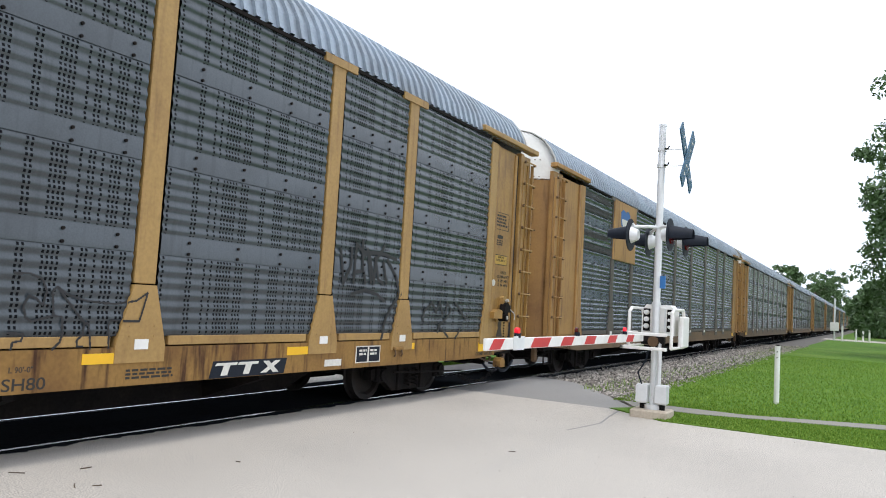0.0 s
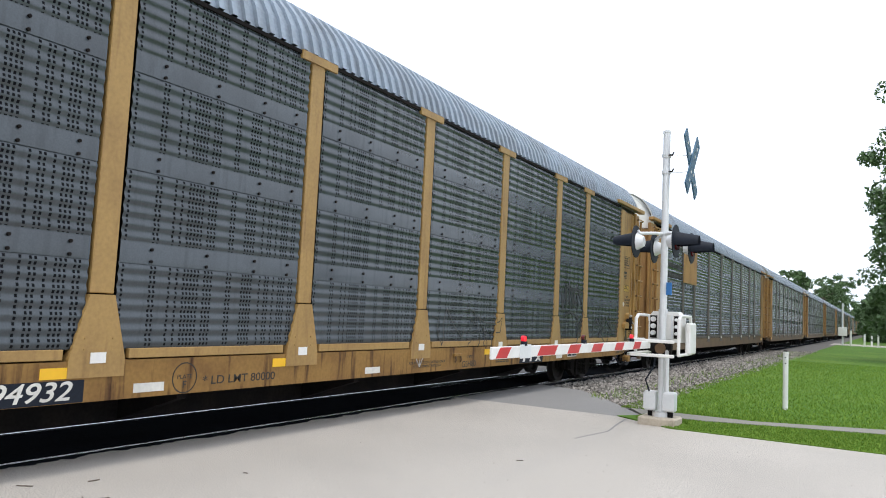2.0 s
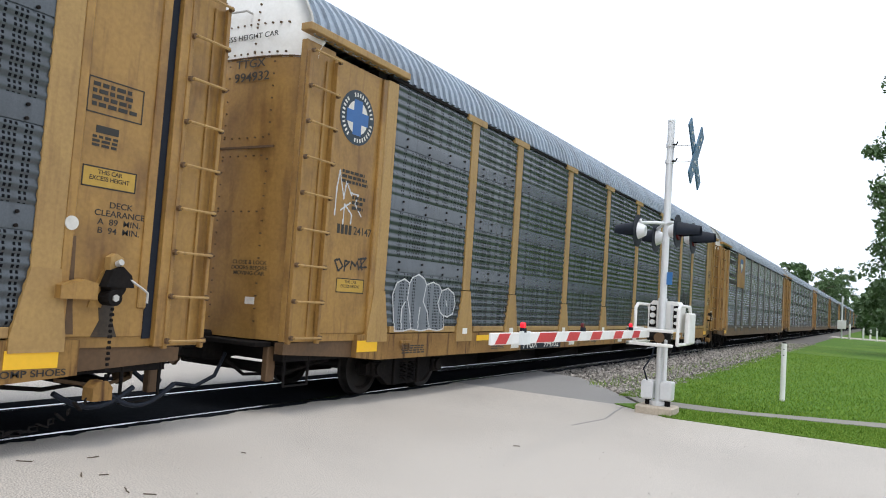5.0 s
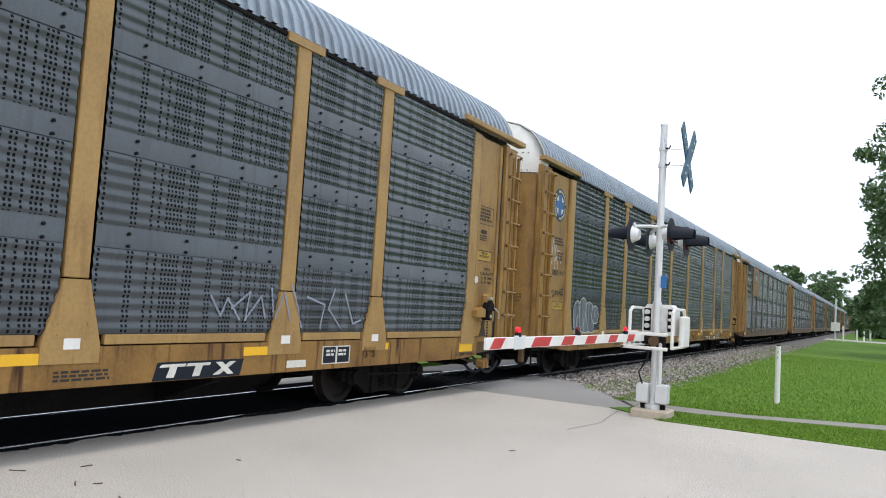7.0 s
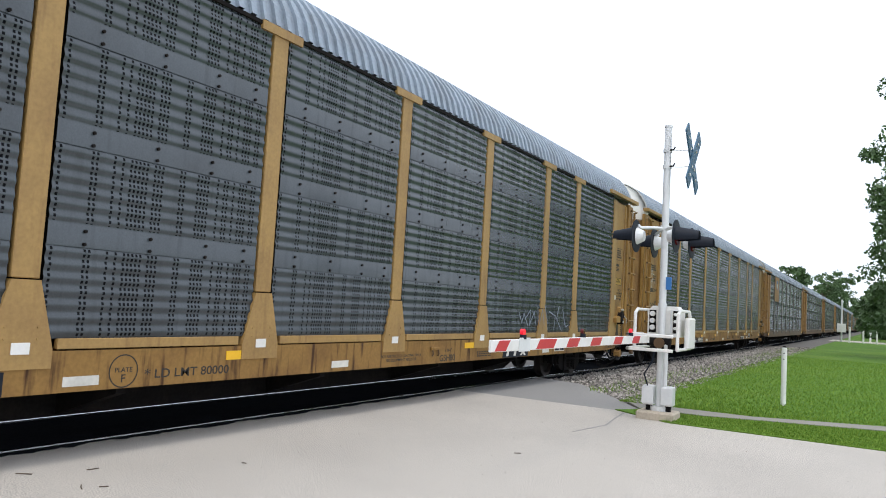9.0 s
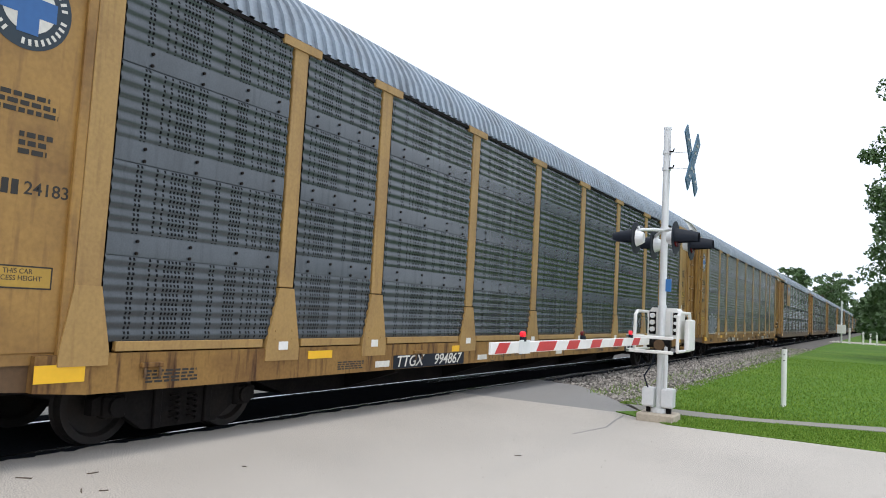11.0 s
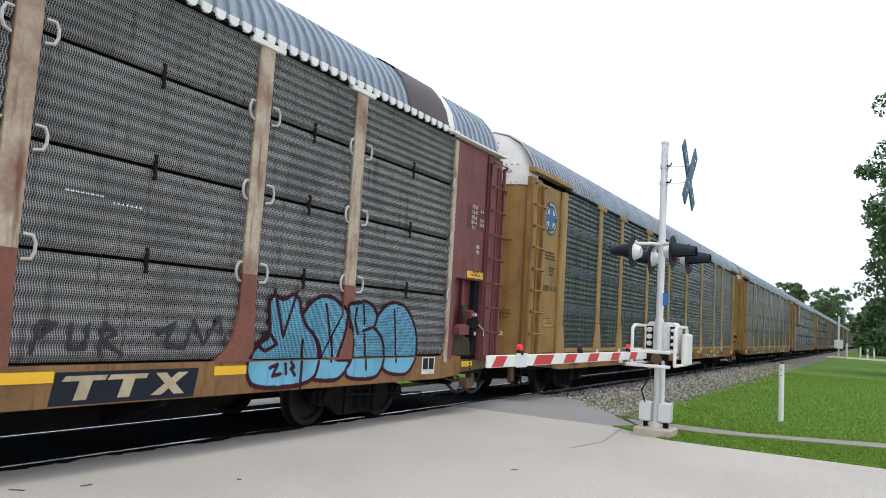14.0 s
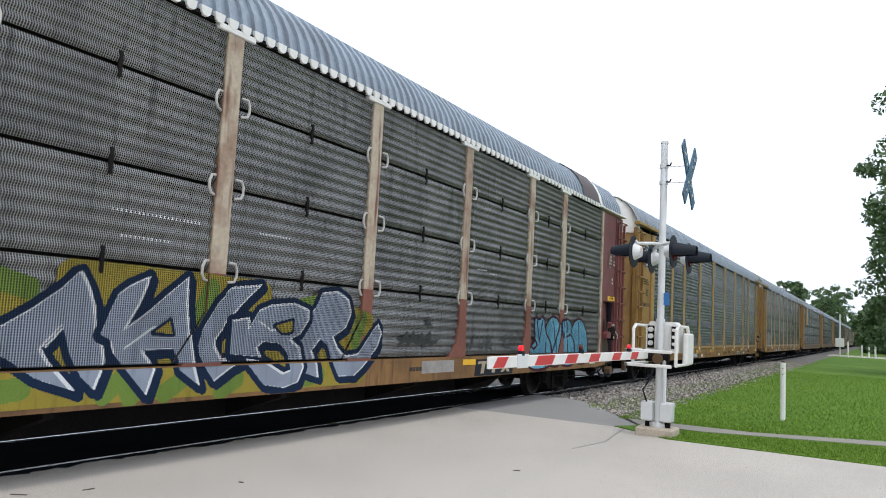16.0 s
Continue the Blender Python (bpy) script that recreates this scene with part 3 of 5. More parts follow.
        for i in range(9):
            for k in (-0.27, 0.27):
                part("rung_boss", RUNG_BOSS, None, lad, "", pose(0, k, 0.98 + i * 0.455))
            part("rung", style["rung"], None, lad, "", pose(0, 0, 0.98 + i * 0.455))
        part("end_sill", prism([(s * 12.05, 0.95), (s * 12.05, 0.68), (s * 13.5, 0.76), (s * 13.5, 0.90)], 1.30, 1.44), ENDSILL, car, "grimy brown end sill")
        part("end_sill", prism([(s * 12.05, 0.95), (s * 12.05, 0.68), (s * 13.5, 0.76), (s * 13.5, 0.90)], -1.44, -1.30), ENDSILL, car, "grimy brown end sill")
        truck(car, s * 10.06)
        coupler(car, s)
        part("reflector", box(1.53, 1.537, *sorted((s * 11.62, s * 12.1)), 0.76, 0.92) if not kind_b else box(1.44, 1.447, *sorted((s * 12.5, s * 12.9)), 0.80, 0.90), REFLECT, car, "bright yellow reflector strip")
        # seams and rivets of the rounded end door
        if not kind_b:
            bm = bmesh.new()
            for x in (-1.0, -0.2, 0.2, 1.0):
                for z in np.arange(1.15, 4.55, 0.16):
                    box(x - 0.009, x + 0.009, 13.59, 13.612, z - 0.009, z + 0.009, 0, bm)
            for z in (2.55, 3.28, 3.52):
                for x in np.arange(-0.9, 0.95, 0.14):
                    box(x - 0.009, x + 0.009, 13.59, 13.612, z - 0.009, z + 0.009, 0, bm)
            box(-1.1, 1.1, 13.585, 13.606, 3.38, 3.41, 0, bm)
            for x in (-0.62, 0.05, 0.62, 1.12):
                for z in np.arange(4.68, 5.25 if abs(x) > 1 else 5.6, 0.11):
                    yy = 13.60 - 0.29 * (abs(x) / 1.5) ** 4 - 0.12 * ((z - 4.60) / 1.23) ** 2
                    box(x - 0.01, x + 0.01, yy - 0.02, yy + 0.014, z - 0.01, z + 0.01, 0, bm)
            for z in (4.66, 5.06):
                for x in np.arange(-1.1, 1.15, 0.12):
                    yy = 13.60 - 0.29 * (abs(x) / 1.5) ** 4 - 0.12 * ((z - 4.60) / 1.23) ** 2
                    box(x - 0.01, x + 0.01, yy - 0.02, yy + 0.014, z - 0.01, z + 0.01, 0, bm)
            tagged(part("rivets", bm, ENDSILL, car, "rows of rivets and a riveted seam", f), kind="stuff")
            part("grab_iron", tube([(0.25, 13.60, 5.22), (0.25, 13.70, 5.22), (0.78, 13.66, 5.22), (0.78, 13.56, 5.22)], 0.014), PALE, car, "", f)
            part("grab_iron", tube([(-0.5, 13.58, 5.22), (-0.5, 13.68, 5.22), (-0.1, 13.70, 5.22), (-0.1, 13.60, 5.22)], 0.014), PALE, car, "", f)
            part("cap_seam", box(0.14, 0.165, 13.50, 13.615, 4.65, 5.7), PALE, car, "raised vertical seam", f)
            part("roof_lip", tube([(x * 1.01, 13.46, z + 0.015) for x, z in [*ROOFLINE, *[(-x, z) for x, z in ROOFLINE[-2::-1]]]], 0.018), PALE, car, "pale rolled roof edge", f)
            part("door_seam", tube([(x, 13.605 - 0.29 * (abs(x) / 1.47) ** 4, 4.605) for x in np.linspace(-1.4, 1.4, 15)], 0.012), ENDSILL, car, "", f)
    for y in () if style is STYLE_C else ((-8.28, 4.58, 6.92) if kind_b else (-8.28, -4.56, -1.68, 3.88, 6.66, 9.15)):
        part("reflector", box(1.53, 1.537, y - 0.24, y + 0.24, 0.86, 0.96), REFLECT, car, "bright yellow reflector strip")
    return car


first = wagon("yellow-framed freight wagon with grey slotted side panels", STYLE_A)
second = copy_thing(first, pose(0, 0, 0))
tagged(second, "yellow-framed freight wagon with grey slotted panels and pale scrawls")
lead = wagon("weathered brown-framed freight wagon with dull grey panels", STYLE_C)
ahead = [copy_thing(lead, pose(0, 0, 0)) for i in range(10)] + [lead]
third = wagon("weathered grey punched-steel freight wagon with red ends and graffiti", STYLE_B)


def paint_material(name, color):
    return perforated(name, color, 0.0225, 0.025, 0.0068, 1.0, 1.035, 0.7, 0.0, 0.6, 0.45, 0.15)


INK = material("black_spray_paint", (0.012, 0.012, 0.014), 0.5, 0, 0.1, 20, 0.1)
FAINT = material("faint_blue_spray_paint", (0.24, 0.27, 0.33), 0.6, 0, 0.1, 20, 0.5)
CHALK = material("white_spray_paint", (0.55, 0.56, 0.56), 0.6, 0, 0.1, 20, 0.3)
SILVER = paint_material("silver_spray_paint", (0.27, 0.31, 0.38))
NAVY = paint_material("navy_spray_paint", (0.007, 0.020, 0.052))
LIME = paint_material("yellow_green_spray_paint", (0.30, 0.24, 0.04))
MOSS = paint_material("green_spray_paint", (0.15, 0.23, 0.045))
SKYB = paint_material("light_blue_spray_paint", (0.17, 0.44, 0.60))
WINE = paint_material("dark_red_spray_paint", (0.06, 0.012, 0.02))
GLOSSW = paint_material("white_line_paint", (0.70, 0.72, 0.74))
LETTER = material("stencil_black", (0.02, 0.018, 0.015), 0.6, 0, 0.1, 20, 0.2)
LETTERW = material("stencil_white", (0.68, 0.66, 0.60), 0.6, 0, 0.1, 20, 0.4)
LOGOBLUE = material("emblem_blue", (0.03, 0.12, 0.33), 0.5, 0, 0.05, 20, 0.2)
LOGODARK = material("emblem_dark", (0.015, 0.03, 0.045), 0.5, 0, 0.05, 20, 0.2)
ROOFBROWN = material("brown_roof_sheet", (0.05, 0.03, 0.028), 0.5, 0, 0.1, 20, 0.3)


def near(u, v, line, chisel=0.0):
    """Distance of grid points from a polyline, by a round or a square-cut brush."""
    best = np.full(u.shape, 9.0)
    for (ax, ay), (bx, by) in zip(line, line[1:]):
        dx, dy = bx - ax, by - ay
        k = np.clip(((u - ax) * dx + (v - ay) * dy) / (dx * dx + dy * dy + 1e-9), 0, 1)
        du, dv = u - ax - k * dx, v - ay - k * dy
        if chisel:
            c, s = math.cos(chisel), math.sin(chisel)
            best = np.minimum(best, np.maximum(np.abs(du * c + dv * s), 0.8 * np.abs(dv * c - du * s)))
        else:
            best = np.minimum(best, np.hypot(du, dv))
    return best


def inside(u, v, outline):
    """Which grid points lie within a closed outline."""
    hit = np.zeros(u.shape, bool)
    for (ax, ay), (bx, by) in zip(outline, [*outline[1:], outline[0]]):
        cross = (ay > v) != (by > v)
        hit ^= cross & (u < (bx - ax) * (v - ay) / ((by - ay) or 1e-9) + ax)
    return hit


def surface_b(u, v):
    """How far out the side of the punched-steel wagon stands."""
    x = np.full(u.shape, 1.5215)
    x[v < 1.04] = 1.534
    for y in POSTS:
        x[(np.abs(u - y) < 0.13) & (v > 1.0)] = 1.549
        x[(u - y < 0.13) & (u - y > -0.13 - 0.42 * np.clip((1.6 - v) / 0.6, 0, 1)) & (v > 1.0) & (v < 1.6)] = 1.549
    return x


def surface_a(u, v):
    x = np.full(u.shape, 1.5255)
    x[v < 1.17] = 1.538
    for y in POSTS:
        half = 0.13 + 0.17 * np.clip((1.72 - v) / 0.68, 0, 1)
        x[(np.abs(u - y) < half) & (v > 0.86)] = 1.553
    return x


def paint(name, label, parent, area, layers, mats, surface, cell=0.014, chisel=0.0):
    """Sprayed paint as a thin skin on the side: each layer is (lines, radius, number of its colour)."""
    u0, u1, v0, v1 = area
    us, vs = np.arange(u0, u1, cell), np.arange(v0, v1, cell)
    u, v = np.meshgrid(us, vs)
    hue = np.full(u.shape, -1)
    for lines, radius, k, *filled in layers:
        for l in lines:
            if filled:
                d = near(u, v, [*l, l[0]])
                d[inside(u, v, l)] *= -1
            else:
                d = near(u, v, l, chisel)
            hue[d < radius] = k
    hue[(v > 1.0) & (v < 1.035) & (surface is surface_b)] = -1
    x = surface(u, v)
    keep = hue >= 0
    uu, vv, xx, hh = u[keep], v[keep], x[keep], hue[keep]
    h = cell / 2
    corners = np.stack([np.stack([xx, uu + a * h, vv + b * h], -1) for a, b in ((-1, -1), (1, -1), (1, 1), (-1, 1))], 1).reshape(-1, 3)
    me = bpy.data.meshes.new("paint")
    me.from_pydata(corners.tolist(), [], np.arange(len(corners)).reshape(-1, 4).tolist())
    for m in mats:
        me.materials.append(m)
    me.polygons.foreach_set("material_index", hh.astype(np.int32))
    me.update()
    return part(name, me, None, parent, label)


def rounded(outline, times=2):
    """A closed outline with its corners cut, so that it reads as a curve."""
    for i in range(times):
        outline = [(a[0] + k * (b[0] - a[0]), a[1] + k * (b[1] - a[1])) for a, b in zip(outline, [*outline[1:], outline[0]]) for k in (0.25, 0.75)]
    return outline


def shifted(lines, du, dv):
    return [[(a + du, b + dv) for a, b in l] for l in lines]


# the large silver piece on a yellow-green ground
LETTER_M = [(-3.89, 1.27), (-3.72, 1.38), (-3.45, 1.55), (-3.2, 1.74), (-3.07, 1.88), (-3.02, 1.9), (-2.94, 1.78), (-2.86, 1.59), (-2.82, 1.32), (-2.77, 1.34), (-2.71, 1.07), (-2.8, 0.81), (-2.95, 0.94), (-3.07, 1.15), (-3.16, 1.41), (-3.35, 1.2), (-3.26, 1.07), (-3.0, 0.81), (-3.38, 0.94), (-3.63, 1.11), (-3.88, 1.22)]
LETTER_A = [(-2.78, 1.32), (-2.72, 1.49), (-2.63, 1.71), (-2.5, 1.81), (-2.28, 1.91), (-2.31, 1.8), (-2.37, 1.64), (-2.51, 1.39), (-2.28, 1.55), (-2.04, 1.75), (-1.8, 1.94), (-1.78, 1.64), (-1.72, 1.28), (-1.65, 1.04), (-1.55, 0.79), (-1.82, 0.96), (-1.92, 1.19), (-2.3, 1.17), (-2.14, 0.99), (-2.22, 0.73), (-2.4, 0.91), (-2.6, 1.12), (-2.67, 1.28)]
LETTER_L = [(-1.64, 1.18), (-1.57, 1.41), (-1.38, 1.69), (-1.18, 1.87), (-0.71, 1.93), (-0.92, 1.76), (-1.19, 1.51), (-1.38, 1.3), (-1.39, 1.21), (-1.28, 1.07), (-0.84, 1.07), (-1.11, 0.97), (-1.35, 0.83), (-1.53, 1.03)]
LETTER_E = [(-1.13, 1.12), (-1.14, 1.5), (-0.87, 1.54), (-0.86, 1.42), (-0.72, 1.63), (-0.52, 1.7), (-0.12, 1.74), (0.16, 1.67), (0.18, 1.54), (0.03, 1.36), (-0.15, 1.29), (0.03, 1.19), (0.12, 0.94), (0.03, 0.76), (-0.23, 0.7), (-0.57, 0.75), (-0.84, 0.99), (-0.88, 1.06), (-0.56, 1.02), (-0.25, 0.88), (-0.12, 0.91), (-0.18, 1.12), (-0.34, 1.24), (-0.63, 1.26), (-0.72, 1.19), (-0.64, 1.08)]
LETTER_R = [(-0.12, 1.36), (0.3, 1.7), (0.41, 1.9), (0.74, 1.94), (0.98, 1.84), (1.06, 1.65), (0.95, 1.45), (0.69, 1.33), (0.8, 1.18), (0.96, 1.07), (1.24, 1.1), (1.52, 1.38), (1.72, 1.52), (1.82, 1.38), (1.72, 1.18), (1.37, 0.9), (1.18, 0.79), (0.84, 0.8), (0.7, 1.0), (0.58, 1.22), (0.43, 1.3), (0.27, 1.15), (0.38, 0.97), (0.42, 0.8), (0.17, 0.86), (0.04, 1.08), (0.07, 1.26)]
COUNTER = [(-2.19, 1.35), (-1.99, 1.48), (-1.94, 1.34)]
EYELET = [(-0.44, 1.46), (-0.12, 1.53), (-0.13, 1.38), (-0.31, 1.37)]
EARLIER = [(-5.0, 0.95), (-4.6, 1.6), (-4.3, 1.75), (-4.05, 1.2), (-3.95, 0.85), (-4.3, 1.1), (-4.6, 0.8)]
PIECE = [EARLIER, LETTER_L, LETTER_M, LETTER_A, LETTER_R, LETTER_E]
GROUND = [[(-4.8, 0.85), (1.3, 0.85)], [(-4.8, 1.2), (1.1, 1.2)], [(-4.8, 1.5), (1.0, 1.55)], [(-3.1, 1.85), (-0.7, 1.82)], [(0.4, 1.75), (1.45, 1.5)]]
WISPS = [[(-2.5, 1.2), (-2.2, 1.4), (-1.95, 1.42)], [(-3.3, 1.22), (-3.16, 1.38)], [(-2.62, 1.16), (-2.66, 1.26)], [(-0.7, 1.5), (-0.5, 1.4), (-0.2, 1.42)]]
MOSSY = [[(-4.2, 0.78), (-3.5, 0.86)], [(-3.9, 1.82), (-3.5, 1.72)], [(-2.7, 0.76), (-2.5, 0.92), (-2.4, 0.72)], [(-1.62, 1.55), (-1.48, 1.85)], [(-2.0, 0.74), (-1.8, 0.86)], [(0.05, 1.72), (0.25, 1.76)], [(1.15, 1.25), (1.3, 1.6)], [(-1.25, 0.72), (-1.0, 0.84)], [(0.2, 0.8), (0.45, 0.84)]]
paint("graffiti", "silver and navy lettering sprayed on a yellow-green ground", third, (-4.9, 1.85, 0.645, 2.06),
      [(GROUND, 0.17, 2), (MOSSY, 0.10, 3), (shifted(PIECE, 0.05, -0.04), 0.055, 1, True)]
      + [layer for shape in PIECE for layer in (([shape], 0.075, 1, True), (shifted([shape], 0.006, 0.006), 0.004, 4, True), (shifted([shape], -0.012, -0.004), -0.012, 0, True))] + [(WISPS, 0.012, 4)] + [([k], 0.03, 1, True) for k in (COUNTER, EYELET)] + [([k], -0.004, 2, True) for k in (COUNTER, EYELET)], [SILVER, NAVY, LIME, MOSS, GLOSSW], surface_b, 0.0105)
# the light blue bubble piece
BLOB_E = [(7.19, 1.0), (7.38, 1.21), (7.57, 1.27), (7.46, 1.81), (7.72, 1.7), (7.95, 1.85), (8.08, 1.45), (8.36, 1.28), (8.45, 0.98), (8.32, 0.71), (7.31, 0.70), (7.19, 0.87)]
BLOB_O = [(7.99, 1.41), (8.22, 1.72), (8.45, 1.82), (8.68, 1.8), (8.88, 1.69), (8.97, 1.62), (8.92, 1.33), (8.77, 1.03), (8.8, 0.96), (9.13, 0.97), (8.98, 0.82), (8.8, 0.73), (8.19, 0.79), (8.49, 0.99), (8.52, 1.13), (8.41, 1.3), (8.26, 1.37)]
BLOB_K = [(8.99, 1.72), (9.09, 1.75), (9.22, 1.75), (9.43, 1.79), (9.6, 1.73), (9.69, 1.63), (9.67, 1.51), (9.6, 1.43), (9.74, 1.37), (9.89, 1.23), (9.93, 1.0), (9.86, 0.83), (9.71, 0.73), (9.15, 0.75), (9.03, 0.82), (9.16, 0.94), (9.23, 1.13), (9.19, 1.34), (9.07, 1.54)]
BLOB_R = [(9.7, 1.54), (9.84, 1.69), (10.0, 1.79), (10.22, 1.81), (10.46, 1.76), (10.69, 1.55), (10.82, 1.3), (10.83, 1.04), (10.68, 0.83), (10.49, 0.75), (9.93, 0.82), (9.95, 1.0), (9.9, 1.23), (9.76, 1.37), (9.64, 1.44)]
BLOBS = [rounded(k) for k in (BLOB_O, BLOB_R, BLOB_K, BLOB_E)]
LINES = [[(8.12, 0.65), (8.12, 1.25)], [(7.55, 1.86), (7.75, 1.3), (7.95, 1.86)], [(7.3, 1.2), (7.5, 1.35), (7.65, 1.2), (7.45, 1.12), (7.3, 1.2)], [(7.55, 0.92), (7.68, 0.96), (7.6, 0.82), (7.74, 0.84)], [(7.82, 0.96), (7.84, 0.84)], [(7.92, 0.98), (7.98, 0.92), (7.92, 0.9), (8.0, 0.82)], [(8.54, 1.72), (8.63, 1.43), (8.71, 0.98)], [(9.37, 1.75), (9.42, 1.5)], [(9.43, 1.34), (9.51, 0.85)], [(10.16, 1.71), (10.22, 1.35), (10.27, 0.94)], [(9.39, 1.39), (9.6, 1.44)], [(9.22, 1.71), (9.18, 1.55), (9.28, 1.35)], [(9.0, 1.7), (9.05, 1.44)]]
paint("graffiti", "light blue bubble letters with dark red outlines", third, (6.95, 11.0, 0.645, 2.02),
      [layer for shape in BLOBS for layer in (([shape], 0.055, 1, True), ([shape], 0.0, 0, True))] + [(LINES, 0.024, 1)], [SKYB, WINE], surface_b, 0.0085)
TAGS = [[(2.3, 1.2), (2.5, 1.4), (2.55, 1.2), (2.7, 1.42), (2.8, 1.22), (2.95, 1.4), (3.0, 1.18), (3.2, 1.42), (3.2, 1.2), (3.45, 1.3)], [(2.3, 1.3), (3.4, 1.26)], [(3.06, 1.56), (3.16, 1.64), (3.2, 1.54), (3.08, 1.54)]]
paint("graffiti", "black scrawled tag", third, (2.1, 3.7, 1.06, 1.8), [(TAGS, 0.028, 0)], [INK], surface_b)
TAGS = [[(4.6, 1.12), (4.65, 1.4), (4.8, 1.38), (4.66, 1.26)], [(4.95, 1.38), (4.95, 1.16), (5.1, 1.16), (5.12, 1.38)], [(5.25, 1.1), (5.28, 1.4), (5.42, 1.3), (5.28, 1.24), (5.5, 1.1)], [(5.9, 1.3), (6.1, 1.42), (6.0, 1.2), (6.25, 1.16), (6.35, 1.45), (6.5, 1.2), (6.7, 1.5), (6.8, 1.2)]]
paint("graffiti", "thin dark scrawled tag", third, (4.4, 7.0, 1.06, 1.8), [(TAGS, 0.02, 0)], [INK], surface_b)
for y, z, w in ((-2.24, 2.53, 1.1), (-2.35, 2.285, 0.64), (-0.53, 2.535, 0.58), (4.97, 2.59, 0.44), (5.41, 2.545, 0.36)):
    bm = bmesh.new()
    for k in range(int(w / 0.05)):
        box(1.5215, 1.523, y - w / 2 + k * 0.05, y - w / 2 + k * 0.05 + 0.03, z - 0.012, z + 0.012, 0, bm)
    tagged(part("chipped_paint", bm, GLOSSW, third, "row of pale chipped marks"), kind="stuff")
# scrawls on the yellow wagons
SCRAWL = [[(2.95, 1.67), (3.09, 1.67), (3.2, 1.63), (3.25, 1.52), (3.22, 1.4), (3.16, 1.46), (3.09, 1.48), (3.05, 1.39), (3.08, 1.29), (3.13, 1.26), (3.33, 1.31), (3.41, 1.3), (3.43, 1.17), (3.4, 1.07), (3.34, 1.01)], [(3.33, 1.32), (3.3, 1.52), (3.34, 1.57), (3.45, 1.5), (3.65, 1.45), (3.94, 1.43), (4.16, 1.47), (4.28, 1.55), (4.25, 1.42), (4.21, 1.27), (3.91, 1.27), (3.89, 1.22), (3.9, 1.01)], [(3.36, 1.55), (3.54, 1.35), (3.64, 1.25), (3.68, 1.24), (3.71, 1.01)], [(3.64, 1.24), (3.62, 1.14), (3.57, 1.09), (3.57, 1.03), (3.63, 1.03)], [(2.93, 1.16), (3.07, 1.15), (3.05, 1.09), (2.98, 1.08), (2.97, 1.02)]]
SCRAWL_REAR = [[(1.73, 1.54), (1.94, 1.5), (1.9, 1.33), (2.05, 1.06), (2.13, 1.17), (2.09, 1.41)], [(2.09, 1.41), (2.21, 1.67), (2.44, 1.41), (2.62, 1.28), (2.77, 1.18), (2.84, 1.35)]]
TAG_TALL = [[(7.37, 2.27), (7.47, 1.81), (7.62, 2.06), (7.62, 2.3)], [(7.7, 1.84), (7.72, 2.38), (7.95, 2.24)], [(7.71, 1.99), (7.87, 2.0)], [(7.87, 2.44), (7.89, 2.08), (7.98, 1.84)], [(7.99, 2.33), (8.12, 1.85)], [(8.03, 2.29), (8.19, 1.85), (8.2, 2.22)], [(8.41, 2.41), (8.21, 2.18), (8.3, 1.9), (8.42, 1.86)], [(8.41, 2.16), (8.51, 1.87)], [(7.86, 2.28), (8.43, 2.29), (8.74, 2.24)], [(8.51, 2.21), (8.77, 1.97), (8.88, 1.71), (8.67, 1.49), (8.54, 1.32), (8.45, 1.04)], [(7.67, 1.67), (7.99, 1.74), (8.28, 1.69), (8.48, 1.6)]]
TAG_LOW = [[(9.62, 1.32), (9.65, 1.47), (9.89, 1.61), (10.02, 1.46), (10.14, 1.64), (10.25, 1.4)], [(10.36, 1.43), (10.38, 1.63), (10.53, 1.51), (10.44, 1.39), (10.15, 1.24), (10.09, 1.12)], [(10.13, 1.24), (10.45, 1.04)], [(10.67, 1.63), (11.01, 1.4), (11.1, 1.34)], [(10.87, 1.17), (10.71, 1.02)]]
paint("graffiti", "thin black outline scrawl", first, (1.6, 4.4, 0.98, 1.8), [(SCRAWL + SCRAWL_REAR, 0.010, 0)], [INK], surface_a, 0.008)
paint("graffiti", "black marker tag", first, (7.25, 9.0, 1.0, 2.5), [(TAG_TALL, 0.026, 0)], [INK], surface_a, 0.01)
paint("graffiti", "black scribbled tag", first, (9.5, 11.3, 1.0, 1.75), [(TAG_LOW, 0.022, 0)], [INK], surface_a)
BUBBLE = [(-11.2, 1.05), (-11.25, 1.35), (-11.3, 1.6), (-11.2, 1.78), (-11.0, 1.85), (-10.85, 1.79), (-10.78, 1.88), (-10.6, 1.94), (-10.42, 1.88), (-10.35, 1.79), (-10.15, 1.84), (-9.95, 1.8), (-9.86, 1.71), (-9.65, 1.76), (-9.45, 1.68), (-9.38, 1.5), (-9.45, 1.33), (-9.62, 1.28), (-9.75, 1.3), (-9.75, 1.08), (-9.95, 1.05), (-10.2, 1.08), (-10.45, 1.05), (-10.75, 1.08), (-11.0, 1.05)]
THROW = [BUBBLE + BUBBLE[:1], [(-10.85, 1.79), (-10.88, 1.55), (-10.78, 1.32), (-10.75, 1.08)], [(-10.35, 1.79), (-10.42, 1.52), (-10.27, 1.35), (-10.2, 1.08)], [(-9.86, 1.71), (-9.96, 1.5), (-9.86, 1.35), (-9.75, 1.3)], [(-11.02, 1.08), (-11.02, 1.4), (-10.94, 1.5)], [(-10.55, 1.1), (-10.5, 1.42)], [(-9.7, 1.56), (-9.66, 1.46)]]
HAZY = perforated("thin_grey_spray", (0.15, 0.17, 0.19), 0.048, 0.046, 0.0118, 0.46, 0.0, 0.6, 0.0, 0.5)
